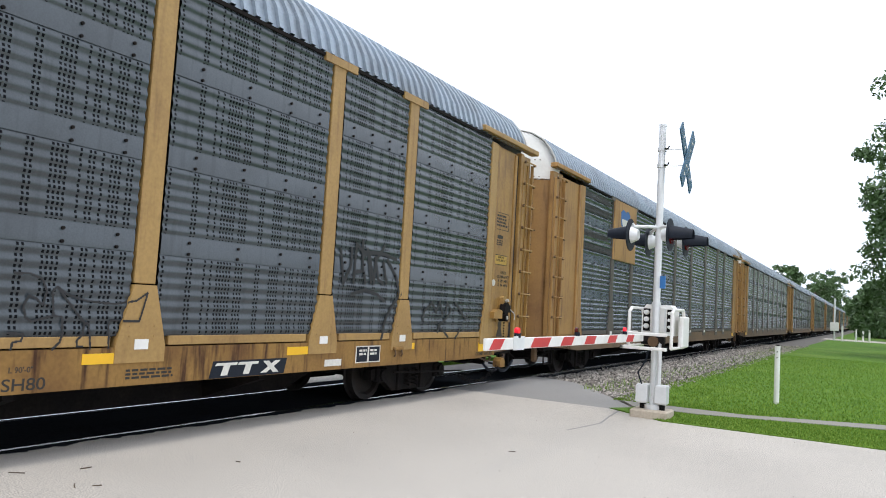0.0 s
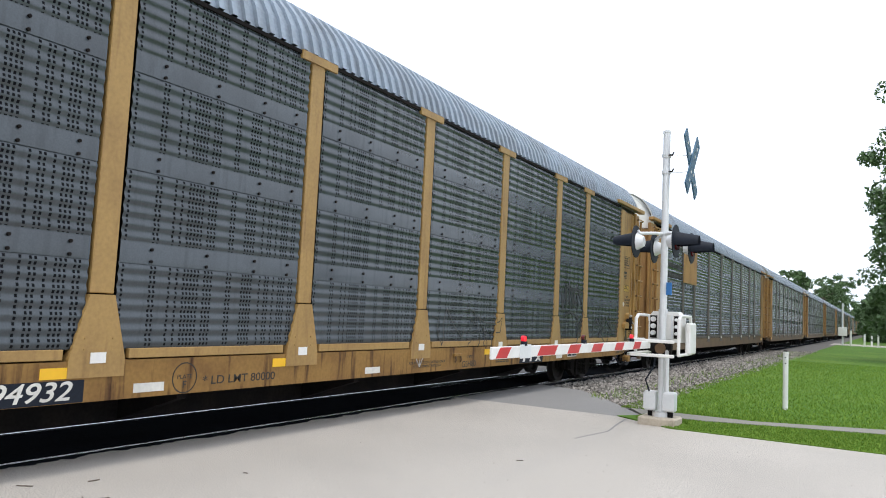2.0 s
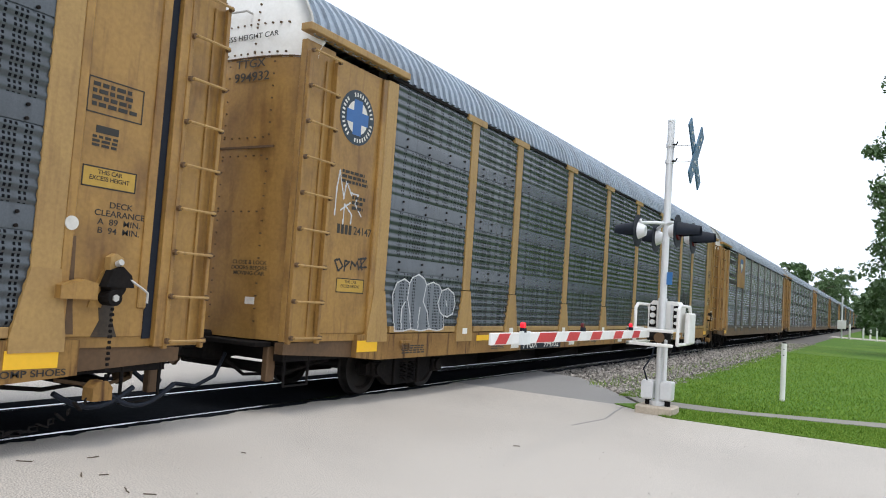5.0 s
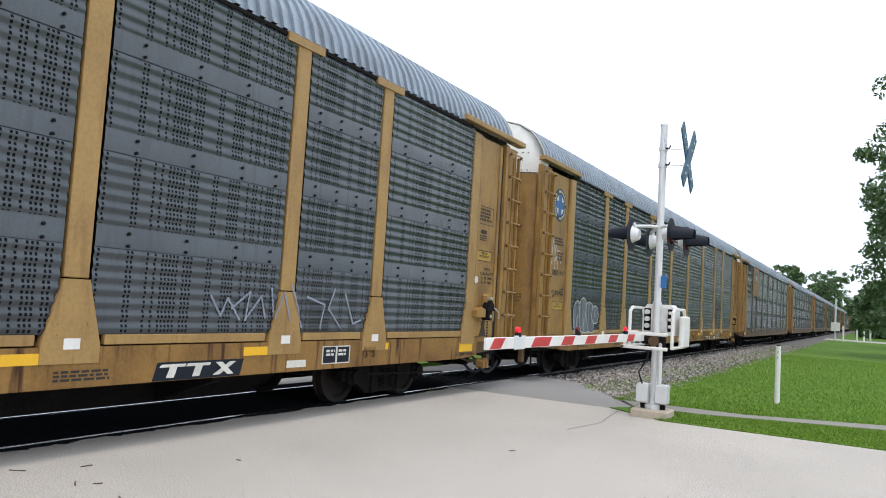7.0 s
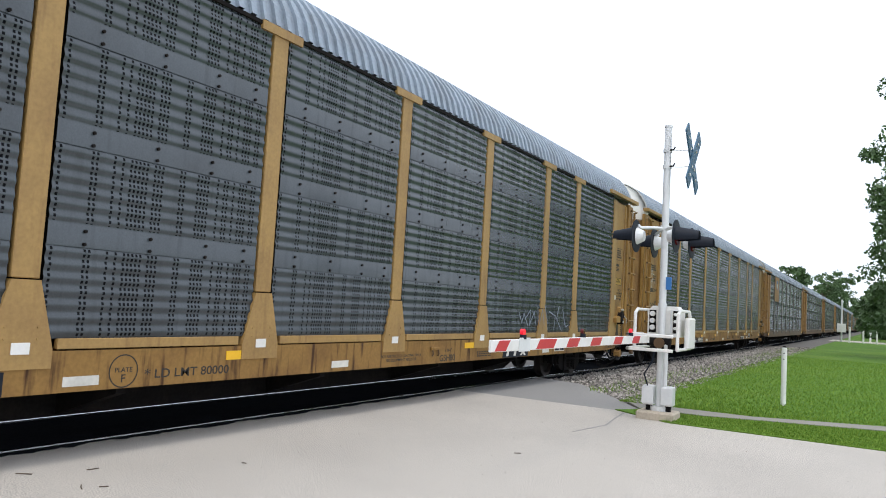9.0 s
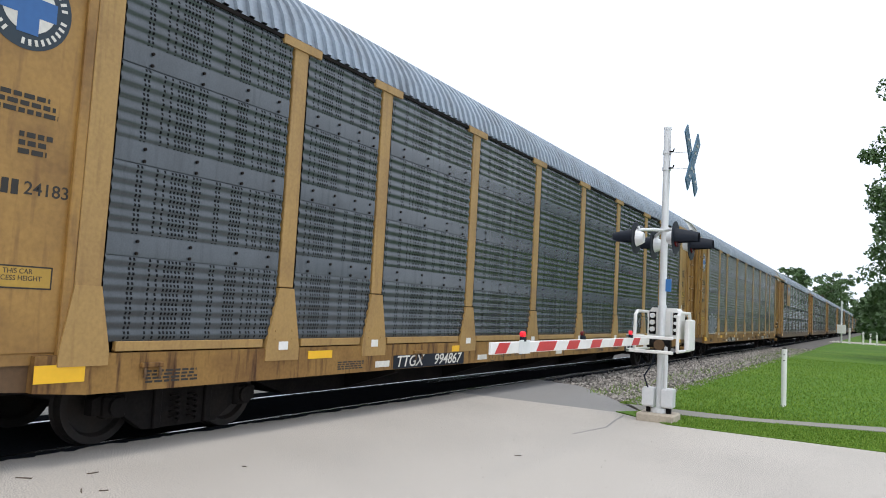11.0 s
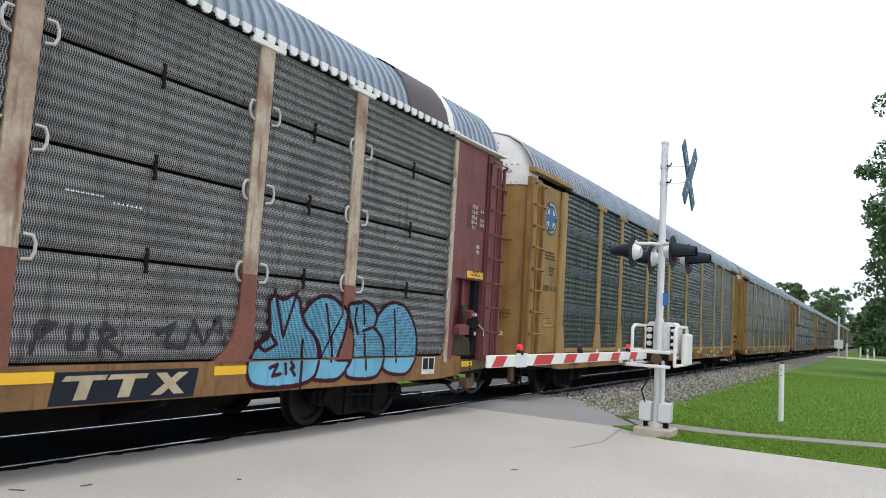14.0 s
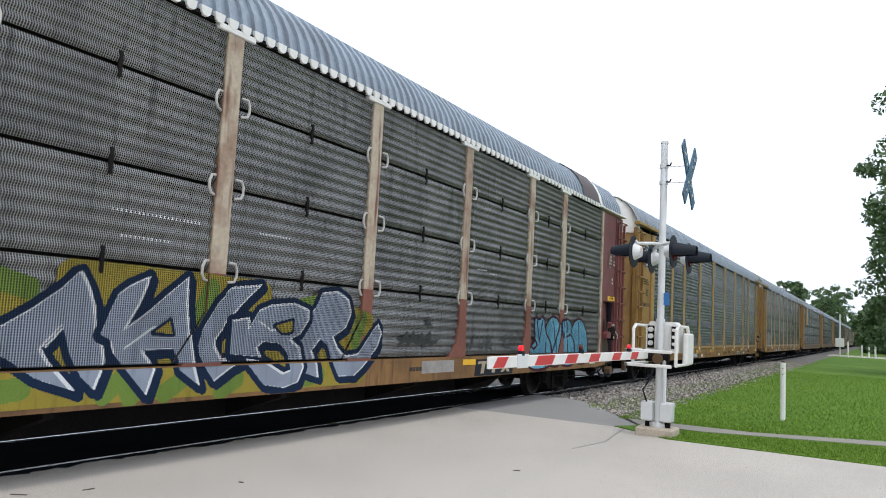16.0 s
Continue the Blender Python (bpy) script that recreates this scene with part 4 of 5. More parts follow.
paint("graffiti", "pale grey bubble scrawl with white outline", first, (-11.4, -9.3, 1.02, 1.98), [([rounded(BUBBLE)], 0.0, 1, True), (THROW, 0.011, 0)], [CHALK, HAZY], surface_a, 0.009)
TAGS = [[(5.87, 1.54), (6.03, 1.32), (6.12, 1.52), (6.32, 1.28)], [(6.19, 1.41), (6.46, 1.6), (6.41, 1.28), (6.65, 1.56), (6.73, 1.31)], [(6.82, 1.66), (6.88, 1.31), (7.02, 1.62), (7.15, 1.28)], [(7.14, 1.72), (7.4, 1.19)], [(7.48, 1.58), (7.84, 1.49), (7.77, 1.18)], [(8.04, 1.7), (7.92, 1.44), (8.21, 1.18)], [(8.27, 1.65), (8.48, 1.24), (8.66, 1.29)]]
paint("graffiti", "faint pale blue scrawl", second, (5.8, 8.8, 1.06, 1.9), [(TAGS, 0.013, 0)], [FAINT], surface_a, 0.011)


# ---- stencils and boards ----
def bars(name, parent, y, z, w, h, rows, mat, label, x=1.490, depth=0.002):
    """Lines of small print that cannot be read, as thin bars."""
    bm = bmesh.new()
    rng = random.Random(int(y * 100 + z * 1000))
    step = h / rows
    for i in range(rows):
        a = y - w / 2
        end = y + w / 2 * rng.uniform(0.55, 1.0)
        while a < end:
            b = min(end, a + rng.uniform(0.04, 0.11))
            box(x, x + depth, a, b, z + h / 2 - i * step - step * 0.62, z + h / 2 - i * step, 0, bm)
            a = b + 0.022
    return tagged(part(name, bm, mat, parent, label), label, kind="stuff")


def board(parent, y, z, w, h, mat, label, x=1.531, name="board", lean=0.0):
    return part(name, prism([(y - w / 2, z - h / 2), (y + w / 2, z - h / 2), (y + w / 2 + lean, z + h / 2), (y - w / 2 + lean, z + h / 2)], x, x + 0.003), mat, parent, label)


def ring_frame(parent, y, z, w, h, mat, x=1.489, t=0.012):
    bm = box(x, x + 0.002, y - w / 2, y + w / 2, z - h / 2, z - h / 2 + t)
    box(x, x + 0.002, y - w / 2, y + w / 2, z + h / 2 - t, z + h / 2, 0, bm)
    box(x, x + 0.002, y - w / 2, y - w / 2 + t, z - h / 2, z + h / 2, 0, bm)
    box(x, x + 0.002, y + w / 2 - t, y + w / 2, z - h / 2, z + h / 2, 0, bm)
    return part("border", bm, mat, parent)


def emblem(parent, y, z, r=0.385):
    """A round dark emblem with a blue cross: plain shapes."""
    disc = part("emblem", rod((1.488, y, z), (1.491, y, z), r, sides=40), LOGODARK, parent, "round dark blue emblem with a cross")
    part("emblem_field", rod((1.490, y, z), (1.493, y, z), r * 0.62, sides=36), LETTERW, disc)
    bm = box(1.492, 1.495, y - 0.095, y + 0.095, z - r * 0.64, z + r * 0.64)
    box(1.4925, 1.4955, y - r * 0.64, y + r * 0.64, z - 0.085, z + 0.085, 0, bm)
    part("emblem_cross", bm, LOGOBLUE, disc)
    bm = bmesh.new()
    for i in range(34):
        a = i * 2 * math.pi / 34
        if i % 12 in (0, 11):
            continue
        c, s = math.cos(a), math.sin(a)
        m = Matrix.Translation((1.4935, y + r * 0.83 * c, z + r * 0.83 * s)) @ Matrix.Rotation(a, 4, "X") @ Matrix.Diagonal((0.003, 0.055, 0.026, 1))
        bmesh.ops.create_cube(bm, size=1, matrix=m)
    tagged(part("emblem_ring", bm, LETTERW, disc), kind="stuff")


def slanted_logo(parent, y, z, w, h, mat=LETTERW):
    """The maker's board: three heavy slanted marks on black."""
    b = board(parent, y, z, w, h, BLACK, "black board with three pale slanted marks", lean=0.05)
    k = w * 0.27
    for i in (-1, 0):
        c = y + i * k * 1.05 - 0.02
        bm = prism([(c - k * 0.5, z + h * 0.22), (c + k * 0.5, z + h * 0.22), (c + k * 0.55, z + h * 0.38), (c - k * 0.42, z + h * 0.38)], 1.534, 1.537)
        prism([(c - k * 0.22, z - h * 0.36), (c + k * 0.08, z - h * 0.36), (c + k * 0.2, z + h * 0.22), (c - k * 0.1, z + h * 0.22)], 1.534, 1.537, "x", bm)
        part("slanted_mark", bm, mat, b)
    c = y + k * 1.1
    part("slanted_mark", prism([(c - k * 0.5, z - h * 0.36), (c - k * 0.2, z - h * 0.36), (c + k * 0.55, z + h * 0.38), (c + k * 0.25, z + h * 0.38)], 1.534, 1.537), mat, b)
    part("slanted_mark", prism([(c + k * 0.15, z - h * 0.36), (c + k * 0.45, z - h * 0.36), (c - k * 0.1, z + h * 0.38), (c - k * 0.4, z + h * 0.38)], 1.5375, 1.539), mat, b)


def dress(car, number, series):
    b = board(car, -5.47, 0.742, 2.2, 0.205, BLACK, "black number board")
    lettering("TTGX", 0.24, LETTERW, b, on_side(-6.12, 0.742, 1.5355), "reporting_mark", "white slanted stencilled letters", 0.25, 1.2)
    lettering(number, 0.24, LETTERW, b, on_side(-4.95, 0.742, 1.5355), "number", "white slanted stencilled number", 0.25, 1.25)
    slanted_logo(car, 5.78, 0.735, 1.2, 0.19)
    b = board(car, 8.15, 0.82, 0.6, 0.24, LETTERW, "black and white inspection stencil")
    for k in (-0.15, 0.15):
        part("stencil_field", box(1.5335, 1.5355, 8.15 + k - 0.13, 8.15 + k + 0.13, 0.715, 0.925), BLACK, b)
    bars("small_print", b, 8.02, 0.84, 0.18, 0.1, 2, LETTERW, "", 1.536)
    bars("small_print", b, 8.28, 0.84, 0.18, 0.1, 2, LETTERW, "", 1.536)
    bars("small_print", car, 4.45, 0.74, 0.66, 0.11, 3, LETTER, "rows of small black stencilled print", 1.5305)
    bars("small_print", car, -7.6, 0.74, 0.6, 0.12, 4, LETTER, "rows of small black stencilled print", 1.5305)
    bars("small_print", car, -10.6, 0.76, 0.7, 0.14, 4, LETTER, "rows of small black stencilled print", 1.5305)
    lettering("* LD LMT 80000", 0.13, LETTER, car, on_side(-2.42, 0.753, 1.5305), "load_limit_stencil", "black load limit stencil", 0, 1.25)
    bm = bmesh.new()
    for i in range(28):
        a = i * math.pi / 14
        m = Matrix.Translation((1.531, -3.22 + 0.155 * math.cos(a), 0.80 + 0.155 * math.sin(a))) @ Matrix.Rotation(a, 4, "X") @ Matrix.Diagonal((0.002, 0.012, 0.037, 1))
        bmesh.ops.create_cube(bm, size=1, matrix=m)
    part("plate_ring", bm, LETTER, car, "thin black painted ring")
    lettering("PLATE", 0.065, LETTER, car, on_side(-3.22, 0.81, 1.5305), "plate_stencil", "", 0, 1.1)
    lettering("F", 0.11, LETTER, car, on_side(-3.22, 0.725, 1.5305), "plate_stencil", "", 0, 1.1)
    lettering("GSH80", 0.15, LETTER, car, on_side(3.05, 0.71, 1.5305), "code_stencil", "black stencilled code", 0, 1.2)
    lettering("FOR RESTRICTED LOADING ONLY\nSEE EQUIPMENT REGISTER", 0.06, LETTER, car, on_side(1.65, 0.76, 1.5305), "loading_stencil", "small black loading stencil", 0, 1.2)
    lettering("COMP SHOES", 0.085, LETTER, car, on_side(11.85, 0.715, 1.5385), "shoe_stencil", "small black stencil", 0, 1.3)
    lettering("L 90'-0\"", 0.07, LETTER, car, on_side(3.08, 0.84, 1.5305), "length_stencil")
    for y in (-6.85, -3.66, 0.14, 7.35):
        board(car, y, 0.73, 0.36, 0.09, LETTERW, "pale routing card board", name="card_board")
    # rear end panel
    emblem(car, -12.42, 4.02)
    bars("small_print", car, -12.35, 3.16, 0.62, 0.2, 3, LETTER, "small black stencilled print")
    bars("small_print", car, -12.25, 2.82, 0.3, 0.22, 3, LETTER, "small black stencilled print")
    for k in range(4):
        part("mark_bar", box(1.488, 1.490, -12.68 + k * 0.085, -12.62 + k * 0.085, 2.38, 2.51), LETTER, car)
    lettering(series, 0.16, LETTER, car, on_side(-12.11, 2.445, 1.4885), "series_stencil", "black stencilled number", 0, 1.05)
    ring_frame(car, -12.3, 1.68, 0.62, 0.2, LETTER)
    lettering("THIS CAR\nEXCESS HEIGHT", 0.06, LETTER, car, on_side(-12.3, 1.70, 1.490), "warning_stencil", "small black height warning")
    board(car, -12.3, 1.68, 0.59, 0.17, MUTED, "yellow warning field", 1.4872, "warning_field")
    # rear end door
    for k, (text, z, size) in enumerate(((number, 4.33, 0.17), ("EXCESS HEIGHT CAR", 4.88, 0.10), ("CLOSE & LOCK\nDOORS BEFORE\nMOVING CAR", 1.82, 0.07))):
        lettering(text, size, LETTER, car, pose((0.62, 0.45, 0.86)[k], -13.615, z, 90, 0, 0), "door_stencil", "black door stencil", 0, 1.25)
    lettering("TTGX", 0.16, LETTER, car, pose(0.58, -13.615, 4.51, 90, 0, 0), "door_stencil", "black door stencil", 0, 1.25)
    part("door_card", box(0.84, 1.0, -13.62, -13.612, 1.36, 1.45), LETTERW, car)
    joint = part("door_joint", box(-0.03, 0.10, -13.628, -13.60, 0.95, 4.45, 0.006), BLACK, car, "black joint between the end doors")
    part("lock_rod", rod((0.035, -13.65, 0.95), (0.035, -13.65, 4.4), 0.018), UNDER, joint)
    part("lock_keeper", box(-0.02, 0.09, -13.69, -13.628, 1.12, 1.24, 0.01), UNDER, joint)
    part("lock_handle", tube([(0.035, -13.69, 1.2), (0.10, -13.72, 1.12), (0.12, -13.72, 1.0)], 0.014), PALE, joint)
    # front end panel
    ring_frame(car, 12.46, 3.28, 0.60, 0.34, LETTER)
    bars("small_print", car, 12.46, 3.28, 0.5, 0.25, 4, LETTER, "small black dimension print")
    board(car, 12.40, 2.97, 0.24, 0.07, LETTER, "black stencilled bar", 1.4872, "stencil_bar")
    bars("small_print", car, 12.40, 2.85, 0.3, 0.12, 3, LETTER, "small black print")
    ring_frame(car, 12.47, 2.52, 0.58, 0.2, LETTER)
    lettering("THIS CAR\nEXCESS HEIGHT", 0.06, LETTER, car, on_side(12.47, 2.54, 1.491), "warning_stencil", "small black height warning")
    board(car, 12.47, 2.52, 0.55, 0.17, MUTED, "yellow warning field", 1.4872, "warning_field")
    lettering("DECK\nCLEARANCE\nA  89  MIN.\nB  94  MIN.", 0.082, LETTER, car, on_side(12.62, 2.15, 1.489), "clearance_stencil", "black deck clearance stencil", 0, 1.2)
    part("round_placard", rod((1.535, 12.10, 2.06), (1.545, 12.10, 2.06), 0.065, sides=20), LETTERW, car)
    stain = [(12.46, 1.4), (12.66, 1.42), (12.63, 1.2), (12.70, 1.02), (12.42, 1.02), (12.50, 1.18)]
    part("grease_stain", prism(stain, 1.487, 1.490), GREASE, car, "dark greasy stain below the brake gear")
    part("rust_run", prism([(12.16, 1.95), (12.19, 1.95), (12.22, 1.3), (12.25, 1.05), (12.12, 1.05), (12.15, 1.4)], 1.487, 1.489), ENDSILL, car, "brown rust run")
    brake(car, YELLOW)
    for y in (-10.9, -5.9, 2.6, 8.9):
        lug = part("tie_lug", box(1.53, 1.575, y - 0.13, y + 0.13, 0.86, 0.91, 0.008), YELLOW_SILL, car, "")
        for k in (-0.09, 0.09):
            part("lug_hook", tube([(1.56, y + k, 0.86), (1.575, y + k, 0.80), (1.555, y + k, 0.76)], 0.014), ENDSILL, lug)


def brake(car, mat):
    """The hand brake: gear housing, lever, chain and bracket shelf near the front end."""
    part("brake_shelf", prism([(12.0, 1.38), (12.36, 1.38), (12.36, 1.53), (12.22, 1.56), (12.0, 1.50)], 1.50, 1.64), END_YELLOW if mat is YELLOW else mat, car)
    part("shelf_gusset", prism([(12.36, 1.3), (12.46, 1.62), (12.58, 1.76), (12.64, 1.72), (12.5, 1.3)], 1.488, 1.50), END_YELLOW if mat is YELLOW else mat, car)
    b = part("brake_gear", rod((1.49, 12.58, 1.50), (1.62, 12.58, 1.50), 0.11, sides=18, r2=0.085), UNDER, car, "black greasy hand brake gear")
    part("brake_drum", rod((1.50, 12.53, 1.40), (1.66, 12.53, 1.40), 0.075, sides=16), UNDER, b)
    part("drum_nut", rod((1.66, 12.53, 1.40), (1.675, 12.53, 1.40), 0.035, sides=6), PALE, b)
    part("gear_cover", prism([(12.44, 1.5), (12.74, 1.5), (12.70, 1.62), (12.60, 1.70), (12.50, 1.66)], 1.52, 1.64), UNDER, b)
    part("gear_neck", prism([(12.50, 1.64), (12.66, 1.64), (12.64, 1.78), (12.56, 1.82), (12.50, 1.78)], 1.49, 1.58), mat, b)
    part("brake_lever", tube([(1.62, 12.66, 1.6), (1.66, 12.82, 1.50), (1.66, 12.88, 1.46), (1.66, 12.88, 1.36)], 0.012), PALE, b)
    part("brake_knob", rod((1.60, 12.56, 1.72), (1.66, 12.56, 1.74), 0.03, sides=10), PALE, b)
    bm = bmesh.new()
    for i in range(16):
        z = 1.36 - i * 0.052
        box(1.575, 1.60, 12.545, 12.575, z - 0.03, z, 0.006, bm) if i % 2 else box(1.58, 1.595, 12.535, 12.585, z - 0.03, z, 0.006, bm)
    part("brake_chain", bm, UNDER, car)
    part("sheave_box", prism([(12.42, 0.44), (12.62, 0.44), (12.62, 0.56), (12.56, 0.62), (12.48, 0.62), (12.42, 0.56)], 1.46, 1.62), ENDSILL if mat is RED else YELLOW_SILL, car, "grimy chain sheave box")
    bm = bmesh.new()
    for k in range(15):
        f = k / 14
        y, z, x = 12.4 - 0.95 * f, 0.44 - 0.22 * math.sin(f * math.pi * 0.85) - 0.05 * f, 1.55 - 0.25 * f
        a = -0.9 * math.cos(f * math.pi)
        m = pose(x, y, z, math.degrees(a), 0 if k % 2 else 90, 0)
        loop = [m @ Vector(q) for q in ((0.022, -0.045, 0), (0.022, 0.045, 0), (-0.022, 0.045, 0), (-0.022, -0.045, 0), (0.022, -0.045, 0))]
        tube(loop, 0.009, bm, 5)
    part("slack_chain", bm, UNDER, car, "slack black brake chain")
    part("brake_rod", rod((1.30, 11.45, 0.40), (1.30, 9.2, 0.48), 0.014), UNDER, car)
    for s in (0.0, 0.5):
        pts = [(1.35, 12.7 - s + 0.85 * f, 0.50 - 0.19 * math.sin(f * math.pi) * (1 - 0.3 * s)) for f in np.linspace(0, 1, 10)]
        part("air_hose", tube(pts, 0.027, sides=7), BLACK, car, "black sagging air hose")


dress(first, "994932", "24147")
dress(second, "994867", "24183")


def flat_panel(u, v):
    return np.full(u.shape, 1.4915)


paint("graffiti", "thin white scrawl", first, (-12.85, -11.8, 2.2, 3.3), [([[(-12.76, 2.62), (-12.75, 2.99), (-12.71, 3.23), (-12.6, 2.9)], [(-12.59, 2.86), (-12.55, 3.1), (-12.42, 2.93)], [(-12.64, 2.7), (-12.44, 2.82)], [(-12.57, 2.52), (-12.56, 2.79), (-12.39, 2.66), (-12.4, 2.54)], [(-12.43, 2.96), (-12.27, 2.95), (-12.33, 2.82), (-12.18, 2.67)]], 0.012, 0)], [CHALK], flat_panel, 0.01)
paint("graffiti", "black marker scrawl", first, (-12.75, -11.8, 1.78, 2.15), [([[(-12.68, 2.01), (-12.59, 1.87), (-12.5, 1.94), (-12.58, 2.03), (-12.68, 2.01)], [(-12.46, 1.88), (-12.46, 2.02), (-12.36, 2.01), (-12.44, 1.95)], [(-12.32, 1.91), (-12.31, 2.02), (-12.22, 1.96), (-12.18, 2.03), (-12.14, 1.92)], [(-12.11, 2.07), (-12.06, 1.92)], [(-12.16, 2.06), (-11.98, 2.09), (-12.12, 1.95), (-11.96, 1.96)]], 0.014, 0)], [INK], flat_panel, 0.01)

# the weathered wagon's own boards and its red front end
slanted_logo(third, 5.6, 0.80, 1.62, 0.30, material("faded_cream_paint", (0.46, 0.38, 0.25), 0.6, 0, 0.1, 20, 0.6, 4.0))
board(third, 11.22, 0.86, 0.40, 0.27, LETTERW, "black and white inspection stencil")
for k in (-0.09, 0.09):
    board(third, 11.22 + k, 0.89, 0.15, 0.18, BLACK, "", 1.5342, "stencil_field")
board(third, 3.5, 0.86, 1.05, 0.2, material("grey_overpaint", (0.33, 0.31, 0.29), 0.7, 0, 0.15, 12, 0.5, 4.0), "grey overpainted patch", name="overpaint")
bars("small_print", third, 2.8, 0.82, 0.36, 0.1, 1, LETTER, "black stencilled mark", 1.5305)
board(third, 12.7, 3.5, 0.7, 0.42, material("dark_red_field", (0.11, 0.025, 0.025), 0.6, 0, 0.1, 20, 0.2), "dark red field for dimensions", 1.4872, "dimension_field")
lettering("19-0\n10-8\n10-5\n89-4\n9-1", 0.095, LETTERW, third, on_side(12.6, 3.5, 1.494), "dimension_stencil", "white stencilled dimensions", 0, 1.2)
lettering("5-1\n\n5-9\n18-8", 0.085, LETTERW, third, on_side(12.9, 3.52, 1.494), "dimension_stencil", "white stencilled dimensions", 0, 1.2)
lettering("86\n96", 0.1, LETTERW, third, on_side(12.8, 2.93, 1.494), "dimension_stencil", "white stencilled numbers", 0, 1.2)
board(third, 12.75, 2.46, 0.66, 0.15, LETTER, "black edged warning plate", 1.4872, "warning_plate")
board(third, 12.75, 2.46, 0.62, 0.125, REFLECT, "yellow warning field", 1.4905, "warning_field")
lettering("THIS CAR\nEXCESS HEIGHT", 0.05, LETTER, third, on_side(12.75, 2.48, 1.497), "warning_stencil")
part("grease_stain", prism([(12.2, 1.0), (12.3, 1.35), (12.48, 1.6), (12.5, 1.9), (12.66, 1.9), (12.7, 1.5), (12.86, 1.2), (12.9, 1.0)], 1.402, 1.405), GREASE, third, "dark greasy stain below the brake gear")
brake(third, RED)
# A solid black box stands in for the shadow in the recess's upright slot.
part("recess_slot", box(1.31, 1.40, 12.94, 13.10, 1.0, 2.4), BLACK, third)
part("recess_stile", box(1.30, 1.36, 12.55, 12.62, 1.0, 2.4, 0.01), RED, third)
part("recess_plate", prism([(11.9, 1.0), (12.6, 1.0), (12.5, 1.3), (12.3, 1.42), (11.9, 1.6)], 1.36, 1.40), RED, third)
line = [(x * 1.036, z + 0.052) for x, z in ROOFLINE]
part("roof_sheet", grid_mesh([[(x, y, z) for x, z in line] for y in (10.2, 10.9, 11.4)], ROOFBROWN), None, third, "dark brown roof repair sheet")
part("roof_sheet", grid_mesh([[(x, y, z) for x, z in line] for y in (11.4, 11.6)], WHITE), None, third, "white roof repair strip")
# the wagon in front: brown grime, a slogan and a dark shield
tagged(lead, "brown-framed freight wagon with a slogan on grey panels")
part("shield_plate", box(1.50, 1.556, -9.1, -6.9, 3.1, 4.80, 0.01), BROWN, lead)
bm = prism([(-8.5, 4.5), (-8.3, 4.6), (-8.05, 4.54), (-7.8, 4.6), (-7.6, 4.5), (-7.62, 4.15), (-8.05, 3.85), (-8.48, 4.15)], 1.556, 1.562)
shield = part("shield", bm, LOGOBLUE, lead, "blue shield emblem")
part("shield_field", prism([(-8.4, 4.32), (-7.7, 4.32), (-7.72, 4.18), (-8.05, 3.95), (-8.38, 4.18)], 1.561, 1.564), LETTERW, shield)
for z in (4.55, 4.2, 3.56, 3.22):
    bars("slogan_bars", lead, -10.35, z, 2.4, 0.26, 1, LETTER, "row of large dark letter marks", 1.5225)


